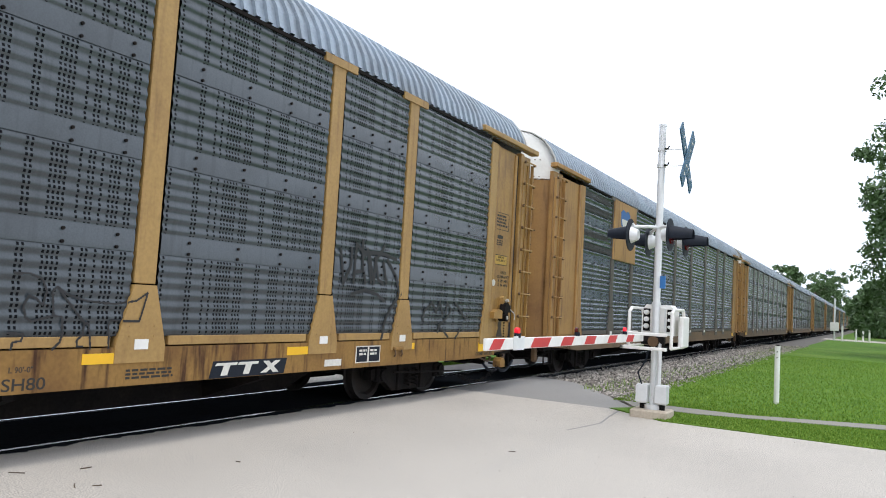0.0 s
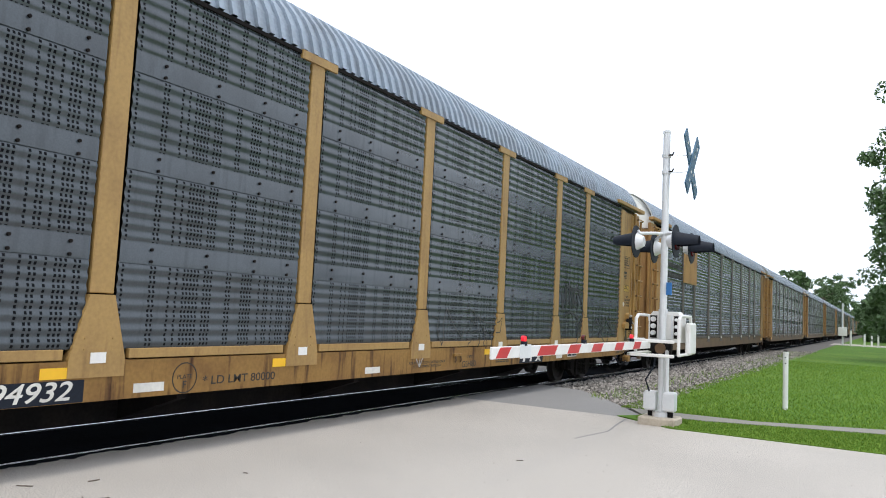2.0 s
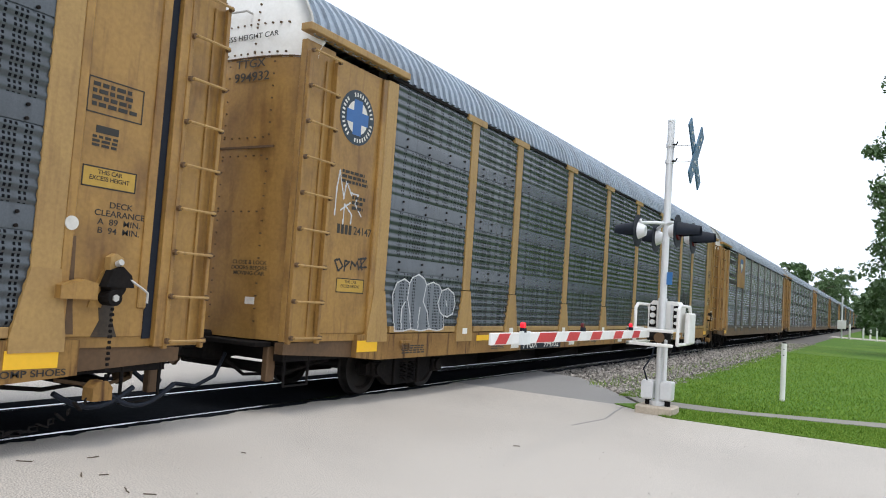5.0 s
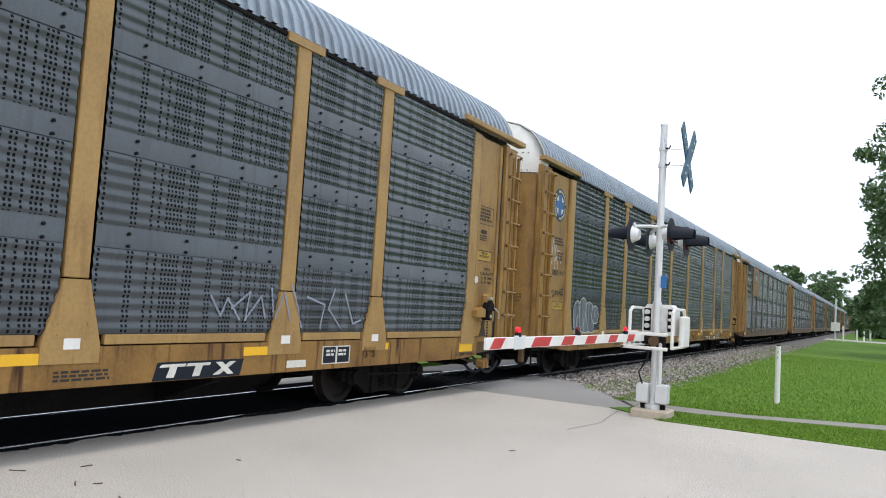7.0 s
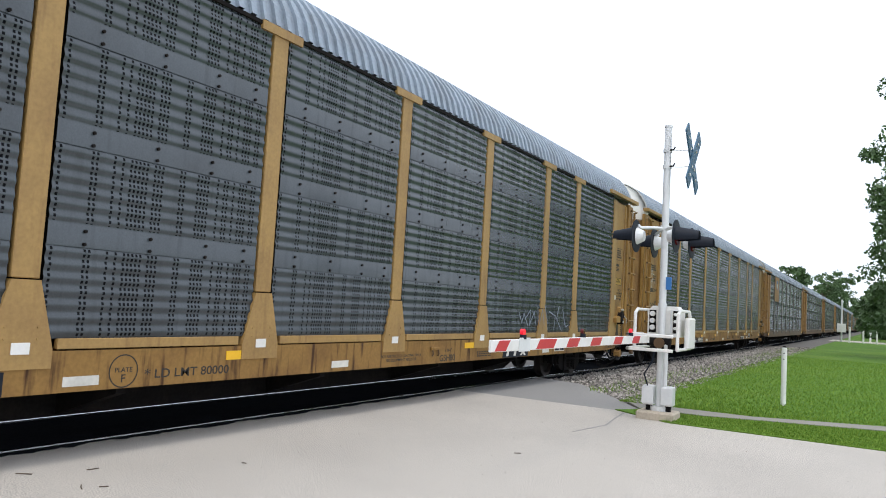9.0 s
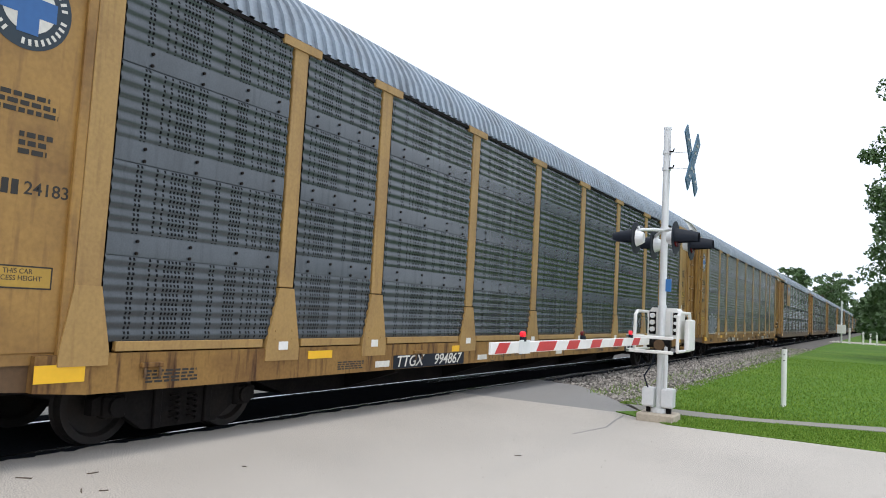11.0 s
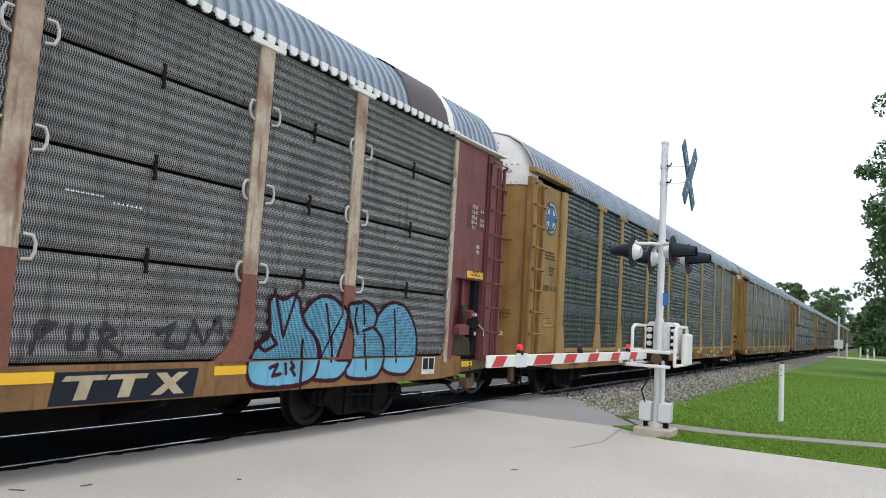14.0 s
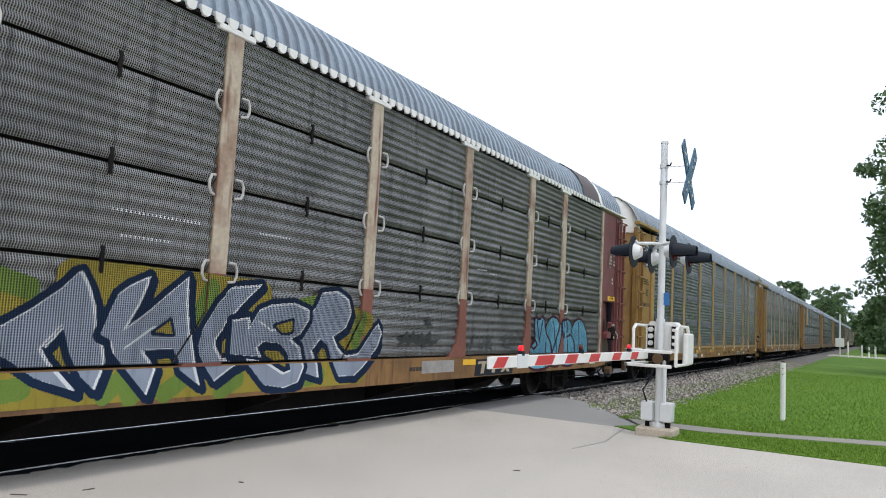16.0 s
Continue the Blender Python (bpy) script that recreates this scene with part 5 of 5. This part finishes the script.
# ---- the crossing signal with its gate ----
def signal():
    e = new("crossing_signal")
    e.matrix_basis = pose(4.82, 12.07, 0)
    tagged(e, "railway crossing signal with lowered red and white gate arm", "crossing signal")
    part("foundation", box(-0.30, 0.28, -0.26, 0.26, -0.05, 0.13, 0.025), FOOTING, e, "chipped concrete foundation")
    mast = part("mast", rod((0, 0, 0.13), (0, 0, 4.70), 0.056, sides=16), GALVPOST, e, "pale galvanised mast")
    part("mast_cap", rod((0, 0, 4.70), (0, 0, 4.735), 0.062, sides=16), GALVPOST, mast)
    part("base_flange", rod((0, 0, 0.12), (0, 0, 0.20), 0.14, sides=16), GALVPOST, mast)
    for z in (1.80, 3.06, 4.05, 4.32):
        part("clamp", rod((0, 0, z - 0.03), (0, 0, z + 0.03), 0.07, sides=14), GALVPOST, mast)
    part("conduit", rod((0.10, -0.08, 0.5), (0.10, -0.08, 1.2), 0.035), GALVPOST, mast)
    for s in (-1, 1):
        jb = part("junction_box", box(s * 0.15 - 0.085, s * 0.15 + 0.085, -0.14, 0.08, 0.22, 0.52, 0.015), GALVPOST, e, "grey junction box")
        part("box_foot", rod((s * 0.15, -0.03, 0.12), (s * 0.15, -0.03, 0.22), 0.05), UNDER, jb)
        part("box_lid", box(s * 0.15 - 0.09, s * 0.15 + 0.09, -0.155, -0.14, 0.24, 0.50, 0.004), GALVPOST, jb)
    # crossbuck seen almost edge-on
    for a in (48, -48):
        arm = part("crossbuck_board", box(-0.012, 0.012, -0.61, 0.61, -0.115, 0.115, 0.004), CROSSBUCK, e, "dark blue back of a crossbuck board", pose(0.36 + (0.026 if a > 0 else 0), 0.12, 4.18, a, 0, 0) @ pose(0, 0, 0))
        for k in (-0.4, -0.2, 0.2, 0.4):
            part("board_bolt", rod((0.012, k, 0), (0.018, k, 0), 0.025), LETTERW, arm)
    for z in (4.05, 4.32):
        part("crossbuck_bracket", tube([(0.05, 0, z), (0.22, 0.05, z), (0.35, 0.12, z + 0.02)], 0.006), WHITE, e)
        part("bracket_hook", tube([(0.05, -0.05, z), (0.11, -0.06, z), (0.13, -0.06, z + 0.045)], 0.012), UNDER, e)
    # flashing lamps: a pair facing each way along the road
    cross = part("lamp_arm", tube([(-0.30, -0.55, 2.99), (-0.12, -0.2, 3.03), (0, 0, 3.04), (0.12, 0.2, 3.03), (0.30, 0.55, 2.99)], 0.026, sides=8), GALVPOST, e)
    part("lamp_arm", tube([(0.30, -0.55, 2.99), (0.12, -0.2, 3.03), (-0.12, 0.2, 3.03), (-0.30, 0.55, 2.99)], 0.026, sides=8), GALVPOST, e)
    for sx in (-1, 1):
        for sy in (-0.55, 0.55):
            x = sx * 0.30
            lamp = part("flashing_lamp", rod((x, sy, 2.86), (x + sx * 0.015, sy, 2.86), 0.255, sides=28), BLACK, e, "black round signal lamp with a long hood")
            part("lamp_housing", rod((x - sx * 0.01, sy, 2.86), (x - sx * 0.12, sy, 2.86), 0.135, sides=18, r2=0.08), GALVPOST, lamp, "pale lamp housing")
            part("lamp_lens", rod((x + sx * 0.015, sy, 2.86), (x + sx * 0.04, sy, 2.86), 0.14, sides=20), LENS, lamp, "dark red lens")
            hood = bmesh.new()
            rows = []
            for f in (0.0, 0.34):
                rows.append([(x + sx * (0.015 + f), sy + (0.15 - 0.17 * f) * math.cos(a), 2.86 + (0.15 - 0.17 * f) * math.sin(a) - 0.02 * f) for a in np.linspace(-0.5, math.pi + 0.5, 15)])
            part("lamp_hood", grid_mesh(rows, BLACK), None, lamp)
            part("lamp_hanger", rod((x - sx * 0.06, sy, 2.98), (x - sx * 0.02, sy * 0.98, 3.04), 0.02), GALVPOST, lamp)
    # gate mechanism
    case = prism([(-0.25, 1.30), (0.27, 1.30), (0.27, 1.70), (0.20, 1.79), (-0.18, 1.79), (-0.25, 1.70)], 0.09, 0.42, "y")
    box_ = part("gate_mechanism", case, WHITE, e, "white painted gate mechanism case behind the mast")
    part("case_door", box(-0.09, 0.13, 0.075, 0.09, 1.34, 1.75, 0.006), WHITE, box_)
    part("case_hinge", rod((0.13, 0.07, 1.36), (0.13, 0.07, 1.73), 0.014), GALVPOST, box_)
    part("case_recess", box(-0.225, -0.115, 0.082, 0.09, 1.36, 1.72), UNDER, box_)
    part("case_recess", box(0.155, 0.245, 0.082, 0.09, 1.36, 1.72), UNDER, box_)
    for z in (1.44, 1.55, 1.66):
        for x, r in ((-0.165, 0.04), (0.20, 0.025)):
            t_ = part("terminal", rod((x, 0.085, z), (x, 0.02, z), r, sides=12), WHITE, box_)
            part("terminal_cap", rod((x, 0.02, z), (x, 0.005, z), r * 0.6, sides=10), GALVPOST, t_)
    for x in (-0.06, 0.05, 0.15):
        part("crank_link", box(x - 0.018, x + 0.018, -0.12, -0.08, 1.08, 1.30, 0.006), UNDER, e)
    part("crank_hub", rod((0, -0.14, 1.2), (0, -0.06, 1.2), 0.085, sides=14), ENDSILL, e, "rusty crank hub")
    for s in (-0.31, 0.35):
        fr = tube([(s, -0.42, 1.12), (s, -0.42, 1.66), (s, -0.30, 1.72), (s, 0.34, 1.72), (s, 0.42, 1.60), (s, 0.42, 1.12), (s, -0.42, 1.12)], 0.026, sides=8)
        part("counterweight_frame", fr, WHITE, e, "white tubular counterweight frame")
    for z in (1.32, 1.10):
        bm = box(-0.42, 0.30, -0.52, -0.46, z - 0.025, z + 0.025, 0.01)
        box(-0.42, -0.36, -0.52, 0.3, z - 0.025, z + 0.025, 0.01, bm)
        part("frame_bar", bm, WHITE, e)
    part("counterweight", box(0.33, 0.41, 0.10, 0.55, 1.12, 1.62, 0.02), WHITE, e)
    part("pivot", rod((-0.20, -0.05, 1.22), (0.16, -0.05, 1.22), 0.075, sides=14), UNDER, e)
    # arm
    arm = part("gate_arm", box(-0.125, -0.095, -5.86, -0.35, 1.20, 1.315, 0.006), WHITE, e, "white gate arm with slanted red stripes")
    for i, (a, b) in enumerate(((6.28, 6.58), (7.26, 7.80), (8.13, 8.55), (8.95, 9.38), (9.88, 10.30), (10.76, 11.16))):
        a, b = a - 12.07, b - 12.07
        part("stripe", prism([(a, 1.207), (b - 0.06, 1.207), (b + 0.04, 1.309), (a + 0.10, 1.309)], -0.094, -0.091), SIGNRED, arm, "red reflective stripe")
    part("splice_plate", box(-0.094, -0.088, -5.25, -4.98, 1.19, 1.33, 0.003), GALVPOST, arm)
    for y, lit in ((6.95, 1), (8.72, 0), (10.75, 1)):
        y -= 12.07
        lp = part("arm_lamp", rod((-0.11, y, 1.315), (-0.11, y, 1.36), 0.035, sides=12), BLACK, arm)
        part("arm_lamp_lens", rod((-0.135, y, 1.385), (-0.095, y, 1.385), 0.032, sides=16), GLOW if lit else LENS, lp, "glowing red arm lamp" if lit else "dark red arm lamp")
    # blue plate and cable
    part("blue_plate", box(0.06, 0.15, -0.085, -0.07, 2.05, 2.25, 0.004), BLUE, e, "small blue identification plate")
    part("cable", tube([(-0.15, -0.15, 0.52), (-0.2, -0.2, 0.7), (-0.1, -0.12, 0.9), (-0.06, -0.06, 1.2)], 0.014), BLACK, e)
    return e


CROSSBUCK = material("crossbuck_back", (0.022, 0.085, 0.145), 0.5, 0, 0.2, 25, 0.5, 6.0, (0.10, 0.2, 0.27))
LENS = material("dark_red_lens", (0.10, 0.008, 0.008), 0.15)
GLOW = material("lit_red_lens", (0.6, 0.01, 0.02), 0.2)
GLOW.node_tree.nodes["Principled BSDF"].inputs["Emission Color"].default_value = (1, 0.02, 0.05, 1)
GLOW.node_tree.nodes["Principled BSDF"].inputs["Emission Strength"].default_value = 0.6
signal()


def marker(x, y, h, r, label, name="marker_post"):
    e = new(name)
    e.matrix_basis = pose(x, y, 0)
    tagged(e, label, "post")
    part("shaft", rod((0, 0, -0.05), (0, 0, h), r, sides=14), WHITE, e)
    part("cap", rod((0, 0, h), (0, 0, h + 0.025), r * 0.9, sides=14, r2=r * 0.5), UNDER, e, "dark cap")
    for z in (0.9, 0.8):
        part("hole", rod((0, -r - 0.002, h * z), (0, -r + 0.004, h * z), 0.012), UNDER, e)


marker(6.22, 16.08, 1.15, 0.05, "slim white marker post standing in the lawn")


# ---- trees ----
def tree(x, y, height, spread, seed, label, low=0.12, leaves=5200, leaf=0.34, clumps=70):
    rng = np.random.RandomState(seed)
    e = new("tree")
    e.matrix_basis = pose(x, y, -0.16)
    tagged(e, label, "tree")
    bm = rod((0, 0, 0), (0.1, 0, height * 0.35), height * 0.022, None, 10, height * 0.016)
    rod((0.1, 0, height * 0.35), (0.0, 0.2, height * 0.8), height * 0.016, bm, 8, height * 0.005)
    ends = []
    for i in range(11):
        a = i * 2.4 + rng.rand()
        z0 = height * (0.2 + 0.5 * i / 11)
        reach = spread * (0.55 + 0.4 * rng.rand()) * (1 - 0.45 * i / 11)
        q = (math.cos(a) * reach, math.sin(a) * reach, z0 + height * (0.06 + 0.16 * rng.rand()))
        rod((0.05, 0, z0), q, height * 0.008, bm, 6, height * 0.002)
        ends.append(q)
    part("trunk", bm, BARK, e, "dark tapered trunk with limbs")
    # leaf clumps around the limbs' ends and through an uneven dome
    cen = []
    for i in range(clumps):
        if i < 33:
            q = np.array(ends[i % 11]) + rng.randn(3) * spread * 0.16
        else:
            a, k = rng.rand() * 6.283, rng.rand() ** 0.5
            z = low + (1 - low) * rng.rand()
            r = spread * (0.35 + 0.65 * math.sin(math.pi * min(1, 0.12 + 0.86 * z)) ** 0.8) * k
            q = np.array((math.cos(a) * r, math.sin(a) * r, height * z * 0.95))
        cen.append((q, spread * (0.11 + 0.13 * rng.rand())))
    pts, nrm = [], []
    for q, r in cen:
        d = rng.randn(leaves // clumps, 3)
        d /= np.linalg.norm(d, axis=1)[:, None]
        pts.append(q + d * (r * rng.rand(len(d), 1) ** 0.4) * (1, 1, 0.75))
    p = np.concatenate(pts)
    p[:, 2] = np.maximum(p[:, 2], height * low * 0.6)
    n = len(p)
    u = rng.randn(n, 3)
    u /= np.linalg.norm(u, axis=1)[:, None]
    v = np.cross(u, rng.randn(n, 3))
    v /= np.linalg.norm(v, axis=1)[:, None]
    s = leaf * (0.6 + 0.8 * rng.rand(n, 1))
    quad = np.stack([p - u * s, p - v * s * 0.45, p + u * s, p + v * s * 0.45], 1).reshape(-1, 3)
    me = bpy.data.meshes.new("leaves")
    me.from_pydata(quad.tolist(), [], np.arange(4 * n).reshape(-1, 4).tolist())
    me.materials.append(LEAF)
    part("crown", me, None, e, "leafy green crown with gaps")


tree(11.5, 46, 18, 4.9, 8, "leafy tree with branches hanging over the lawn", 0.09, 22000, 0.16, 160)
tree(16.8, 66, 24, 8.6, 3, "large leafy tree with low hanging branches over the lawn", 0.05, 32000, 0.22, 140)
tree(13.6, 100, 17, 6.5, 4, "large leafy tree beyond the lawn", 0.05, 9000, 0.3)
for i, (x, y, h, r) in enumerate(((-13, 215, 17.5, 6.5), (-19, 230, 15, 6), (-9.5, 290, 20, 8), (-11, 345, 25, 9), (-8, 395, 28, 10), (-9, 300, 17, 7), (12, 190, 14, 6), (9.5, 260, 16, 7), (15, 150, 13, 6))):
    tree(x, y, h, r, 20 + i, "distant green tree beside the railway", 0.1, 3600, 0.55)
for i, (x, y, h, r) in enumerate(((8.6, 128, 7.5, 3.6), (11.5, 122, 9, 4.2), (8.2, 165, 9.5, 4.2), (7.0, 205, 10, 4.5), (5.5, 300, 13, 6))):
    tree(x, y, h, r, 60 + i, "low green tree beyond the next crossing", 0.02, 4200, 0.42)


def bush(x, y, h, seed):
    rng = np.random.RandomState(seed)
    e = new("bush")
    e.matrix_basis = pose(x, y, -0.1)
    tagged(e, "low bright green bush beyond the track", "bush")
    n = 1500
    p = rng.randn(n, 3) * (h * 0.55, h * 0.55, h * 0.32) + (0, 0, h * 0.45)
    p[:, 2] = np.abs(p[:, 2])
    u, v = rng.randn(n, 3), rng.randn(n, 3)
    quad = np.stack([p - u * 0.05, p - v * 0.03, p + u * 0.05, p + v * 0.03], 1).reshape(-1, 3)
    me = bpy.data.meshes.new("leaves")
    me.from_pydata(quad.tolist(), [], np.arange(4 * n).reshape(-1, 4).tolist())
    me.materials.append(GRASS)
    part("foliage", me, None, e)
    part("stem", rod((0, 0, 0), (0.02, 0, h * 0.5), 0.03), BARK, e)


for i in range(7):
    bush(-6.5 - (i % 3) * 1.7, 17 + i * 3.1, 0.9 + 0.2 * (i % 3), 50 + i)


# ---- ground cover ----
def scatter(name, label, pts, size, mat, flat, seed, cat):
    """Many small angular stones in one mesh."""
    rng = np.random.RandomState(seed)
    base = np.array([(1, 0, 0), (-1, 0, 0), (0, 1, 0), (0, -1, 0), (0, 0, 1), (0, 0, -1)], float)
    tri = np.array([(0, 2, 4), (2, 1, 4), (1, 3, 4), (3, 0, 4), (2, 0, 5), (1, 2, 5), (3, 1, 5), (0, 3, 5)])
    n = len(pts)
    rot = np.linalg.qr(rng.randn(n, 3, 3))[0]
    s = size * (0.5 + rng.rand(n, 1, 3)) * (1, 1, flat)
    v = np.einsum("nij,nkj->nki", rot, base[None] * s * (0.75 + 0.5 * rng.rand(n, 6, 1))) + pts[:, None]
    f = tri[None] + 6 * np.arange(n)[:, None, None]
    me = bpy.data.meshes.new("stones")
    me.from_pydata(v.reshape(-1, 3).tolist(), [], f.reshape(-1, 3).tolist())
    me.materials.append(mat)
    ob = new(name, me)
    return tagged(ob, label, cat, kind="stuff")


def island_material(name, dark, light, rough=0.9):
    m = material(name, light, rough, 0, 0.2, 30, 0.3, 3.0)
    n, l = m.node_tree.nodes, m.node_tree.links
    g = n.new("ShaderNodeNewGeometry")
    mix = n.new("ShaderNodeMix")
    mix.data_type = "RGBA"
    mix.inputs[6].default_value, mix.inputs[7].default_value = (*dark, 1), (*light, 1)
    l.new(g.outputs["Random Per Island"], mix.inputs[0])
    l.new(mix.outputs[2], n["Principled BSDF"].inputs["Base Color"])
    return m


STONE = island_material("crushed_stone", (0.075, 0.068, 0.06), (0.50, 0.46, 0.41))
BLADE = island_material("grass_blade", (0.078, 0.175, 0.014), (0.24, 0.36, 0.06))
BLADE.node_tree.nodes["Principled BSDF"].inputs["Specular IOR Level"].default_value = 0.2
r = np.random.RandomState(7)
n = 16000
y = 13.4 + 45 * r.rand(n) ** 2.2
x = 0.95 + 3.1 * r.rand(n)
ok = (y > 16.8 - 1.05 * (x - 1.0)) & ((x < 3.6) | (r.rand(n) < 0.5))
x, y = x[ok], y[ok]
scatter("ballast_stones", "loose grey and white crushed stones", np.stack([x, y, np.where(x < 2, -0.09, -0.09 + 0.045 * (x - 2)) + 0.02 * r.rand(len(x))], -1), 0.042, STONE, 0.8, 8, "ballast")


def blades(name, label, x, y, z, h, seed):
    rng = np.random.RandomState(seed)
    n = len(x)
    a = rng.rand(n) * 6.283
    w = 0.006 + 0.006 * rng.rand(n)
    hh = h * (0.5 + rng.rand(n))
    lean = rng.randn(n, 2) * 0.5 * hh[:, None]
    p = np.stack([x, y, z], -1)
    d = np.stack([np.cos(a) * w, np.sin(a) * w, 0 * a], -1)
    tip = p + np.stack([lean[:, 0], lean[:, 1], hh], -1)
    v = np.stack([p - d, p + d, tip], 1).reshape(-1, 3)
    me = bpy.data.meshes.new("blades")
    me.from_pydata(v.tolist(), [], np.arange(3 * n).reshape(-1, 3).tolist())
    me.materials.append(BLADE)
    return tagged(new(name, me), label, "grass", kind="stuff")


n = 60000
x, y = 4.3 + 6.5 * r.rand(n), 11.66 + 2.6 * r.rand(n)
ok = (y < 12.9 + 0.33 * np.maximum(0, x - 5.35)) & (y > 11.72 - 0.012 * (x - 5)) & (y > 12.5 - 1.0 * (x - 4.25)) & (np.hypot(x - 4.82, y - 12.07) > 0.3)
blades("grass_strip", "uneven grass and weeds beside the road", x[ok], y[ok], np.full(ok.sum(), 0.008), 0.028, 11)
n = 90000
x, y = 3.7 + 9 * r.rand(n), 13.6 + 26 * r.rand(n) ** 1.7
ok = y > 13.64 + np.where(x < 6, 0.0, 0.415 * (x - 6))
blades("grass_lawn", "mown green lawn grass", x[ok], y[ok], np.full(ok.sum(), 0.015), 0.04, 12)
n = 2500
x, y = 2.6 + 1.9 * r.rand(n), 15 + 40 * r.rand(n) ** 1.6
blades("grass_weeds", "thin weeds growing at the edge of the ballast", x, y, np.full(n, -0.05), 0.12, 13)


def stick(x, y, a, length, seed):
    rng = random.Random(seed)
    c, s = math.cos(a), math.sin(a)
    pts = [(k * length * c + rng.uniform(-0.008, 0.008), k * length * s + rng.uniform(-0.008, 0.008), 0.006) for k in (-0.5, -0.2, 0.1, 0.5)]
    e = part("twig", tube(pts, 0.005, sides=5), BARK, None, "", pose(x, y, 0))
    tagged(e, "thin brown twig lying on the road", "twig")


for i, (x, y, a, k) in enumerate(((1.66, 3.72, 0.6, 0.14), (2.36, 3.78, -0.6, 0.12), (2.47, 3.9, 1.1, 0.08), (2.97, 3.75, -0.45, 0.15), (3.17, 3.8, 0.5, 0.08), (2.63, 5.28, 0.2, 0.06), (4.35, 7.75, 0.5, 0.08), (1.9, 4.2, 1.4, 0.1))):
    stick(x, y, a, k, i)
n = 160
x, y = 1.2 + 8 * r.rand(n), 2.5 + 9 * r.rand(n)
scatter("road_grit", "scattered grit and leaf crumbs on the road", np.stack([x, y, np.full(n, 0.002)], -1), 0.006, BARK, 0.4, 15, "grit")
CHALKY = [[(1.30, 0.86), (1.40, 0.72)], [(1.50, 0.88), (1.40, 0.72)], [(1.41, 0.92), (1.40, 0.72)]]
paint("graffiti", "small white chalk arrow on the sill", first, (1.25, 1.55, 0.68, 0.95), [(CHALKY, 0.008, 0)], [CHALK], lambda u, v: np.full(u.shape, 1.5315), 0.008)
structure("crack", prism([(4.26, 9.72), (4.4, 10.7), (4.28, 11.5), (4.2, 12.25), (4.23, 12.25), (4.31, 11.5), (4.43, 10.7), (4.285, 9.72)], 0.0005, 0.003, "z"), ASPHALT, "thin tar-filled crack across the road")
structure("far_road", box(3.2, 60, 88, 97, -0.1, 0.045), CONCRETE, "pale road at the next crossing")
structure("far_lawn", prism([(-60, 12.7), (-2.2, 12.7), (-3.2, 40), (-3.6, 600), (-60, 600)], -0.2, -0.02, "z"), GRASS, "rough grass beyond the track")
for i, (x, y, h) in enumerate(((5.2, 86, 1.6), (6.4, 87, 1.3), (7.0, 90, 1.2), (7.6, 86.5, 1.5))):
    marker(x, y, h, 0.09, "white post at the next crossing")
e = new("far_signal")
e.matrix_basis = pose(4.4, 88, 0)
tagged(e, "distant crossing mast with white box", "crossing signal")
part("mast", rod((0, 0, 0), (0, 0, 4.4), 0.08), GALVPOST, e)
part("case", box(-0.4, 0.4, -0.3, 0.3, 1.0, 1.9, 0.02), WHITE, e)
cars = [(first, 0), (second, 1), (third, 2)] + [(car, -i - 1) for i, car in enumerate(ahead[::-1])]
SPIN = [[o for o in car.children if o.name.startswith("wheelset")] for car, c in cars[:4]]


def motions():
    for car, c in cars:
        walk(car, [(t, pose(0, 0.67 + s - PITCH * c - (0.07 if c == 2 else 0), 0)) for t, s in RUN])
    for wheels in SPIN:
        for w in wheels:
            x, y, z = w.location
            walk(w, [(i * 0.125, pose(x, y, z, -i * 0.125 * 4.0 / 0.42 * 57.29578)) for i in range(129)])


motions()
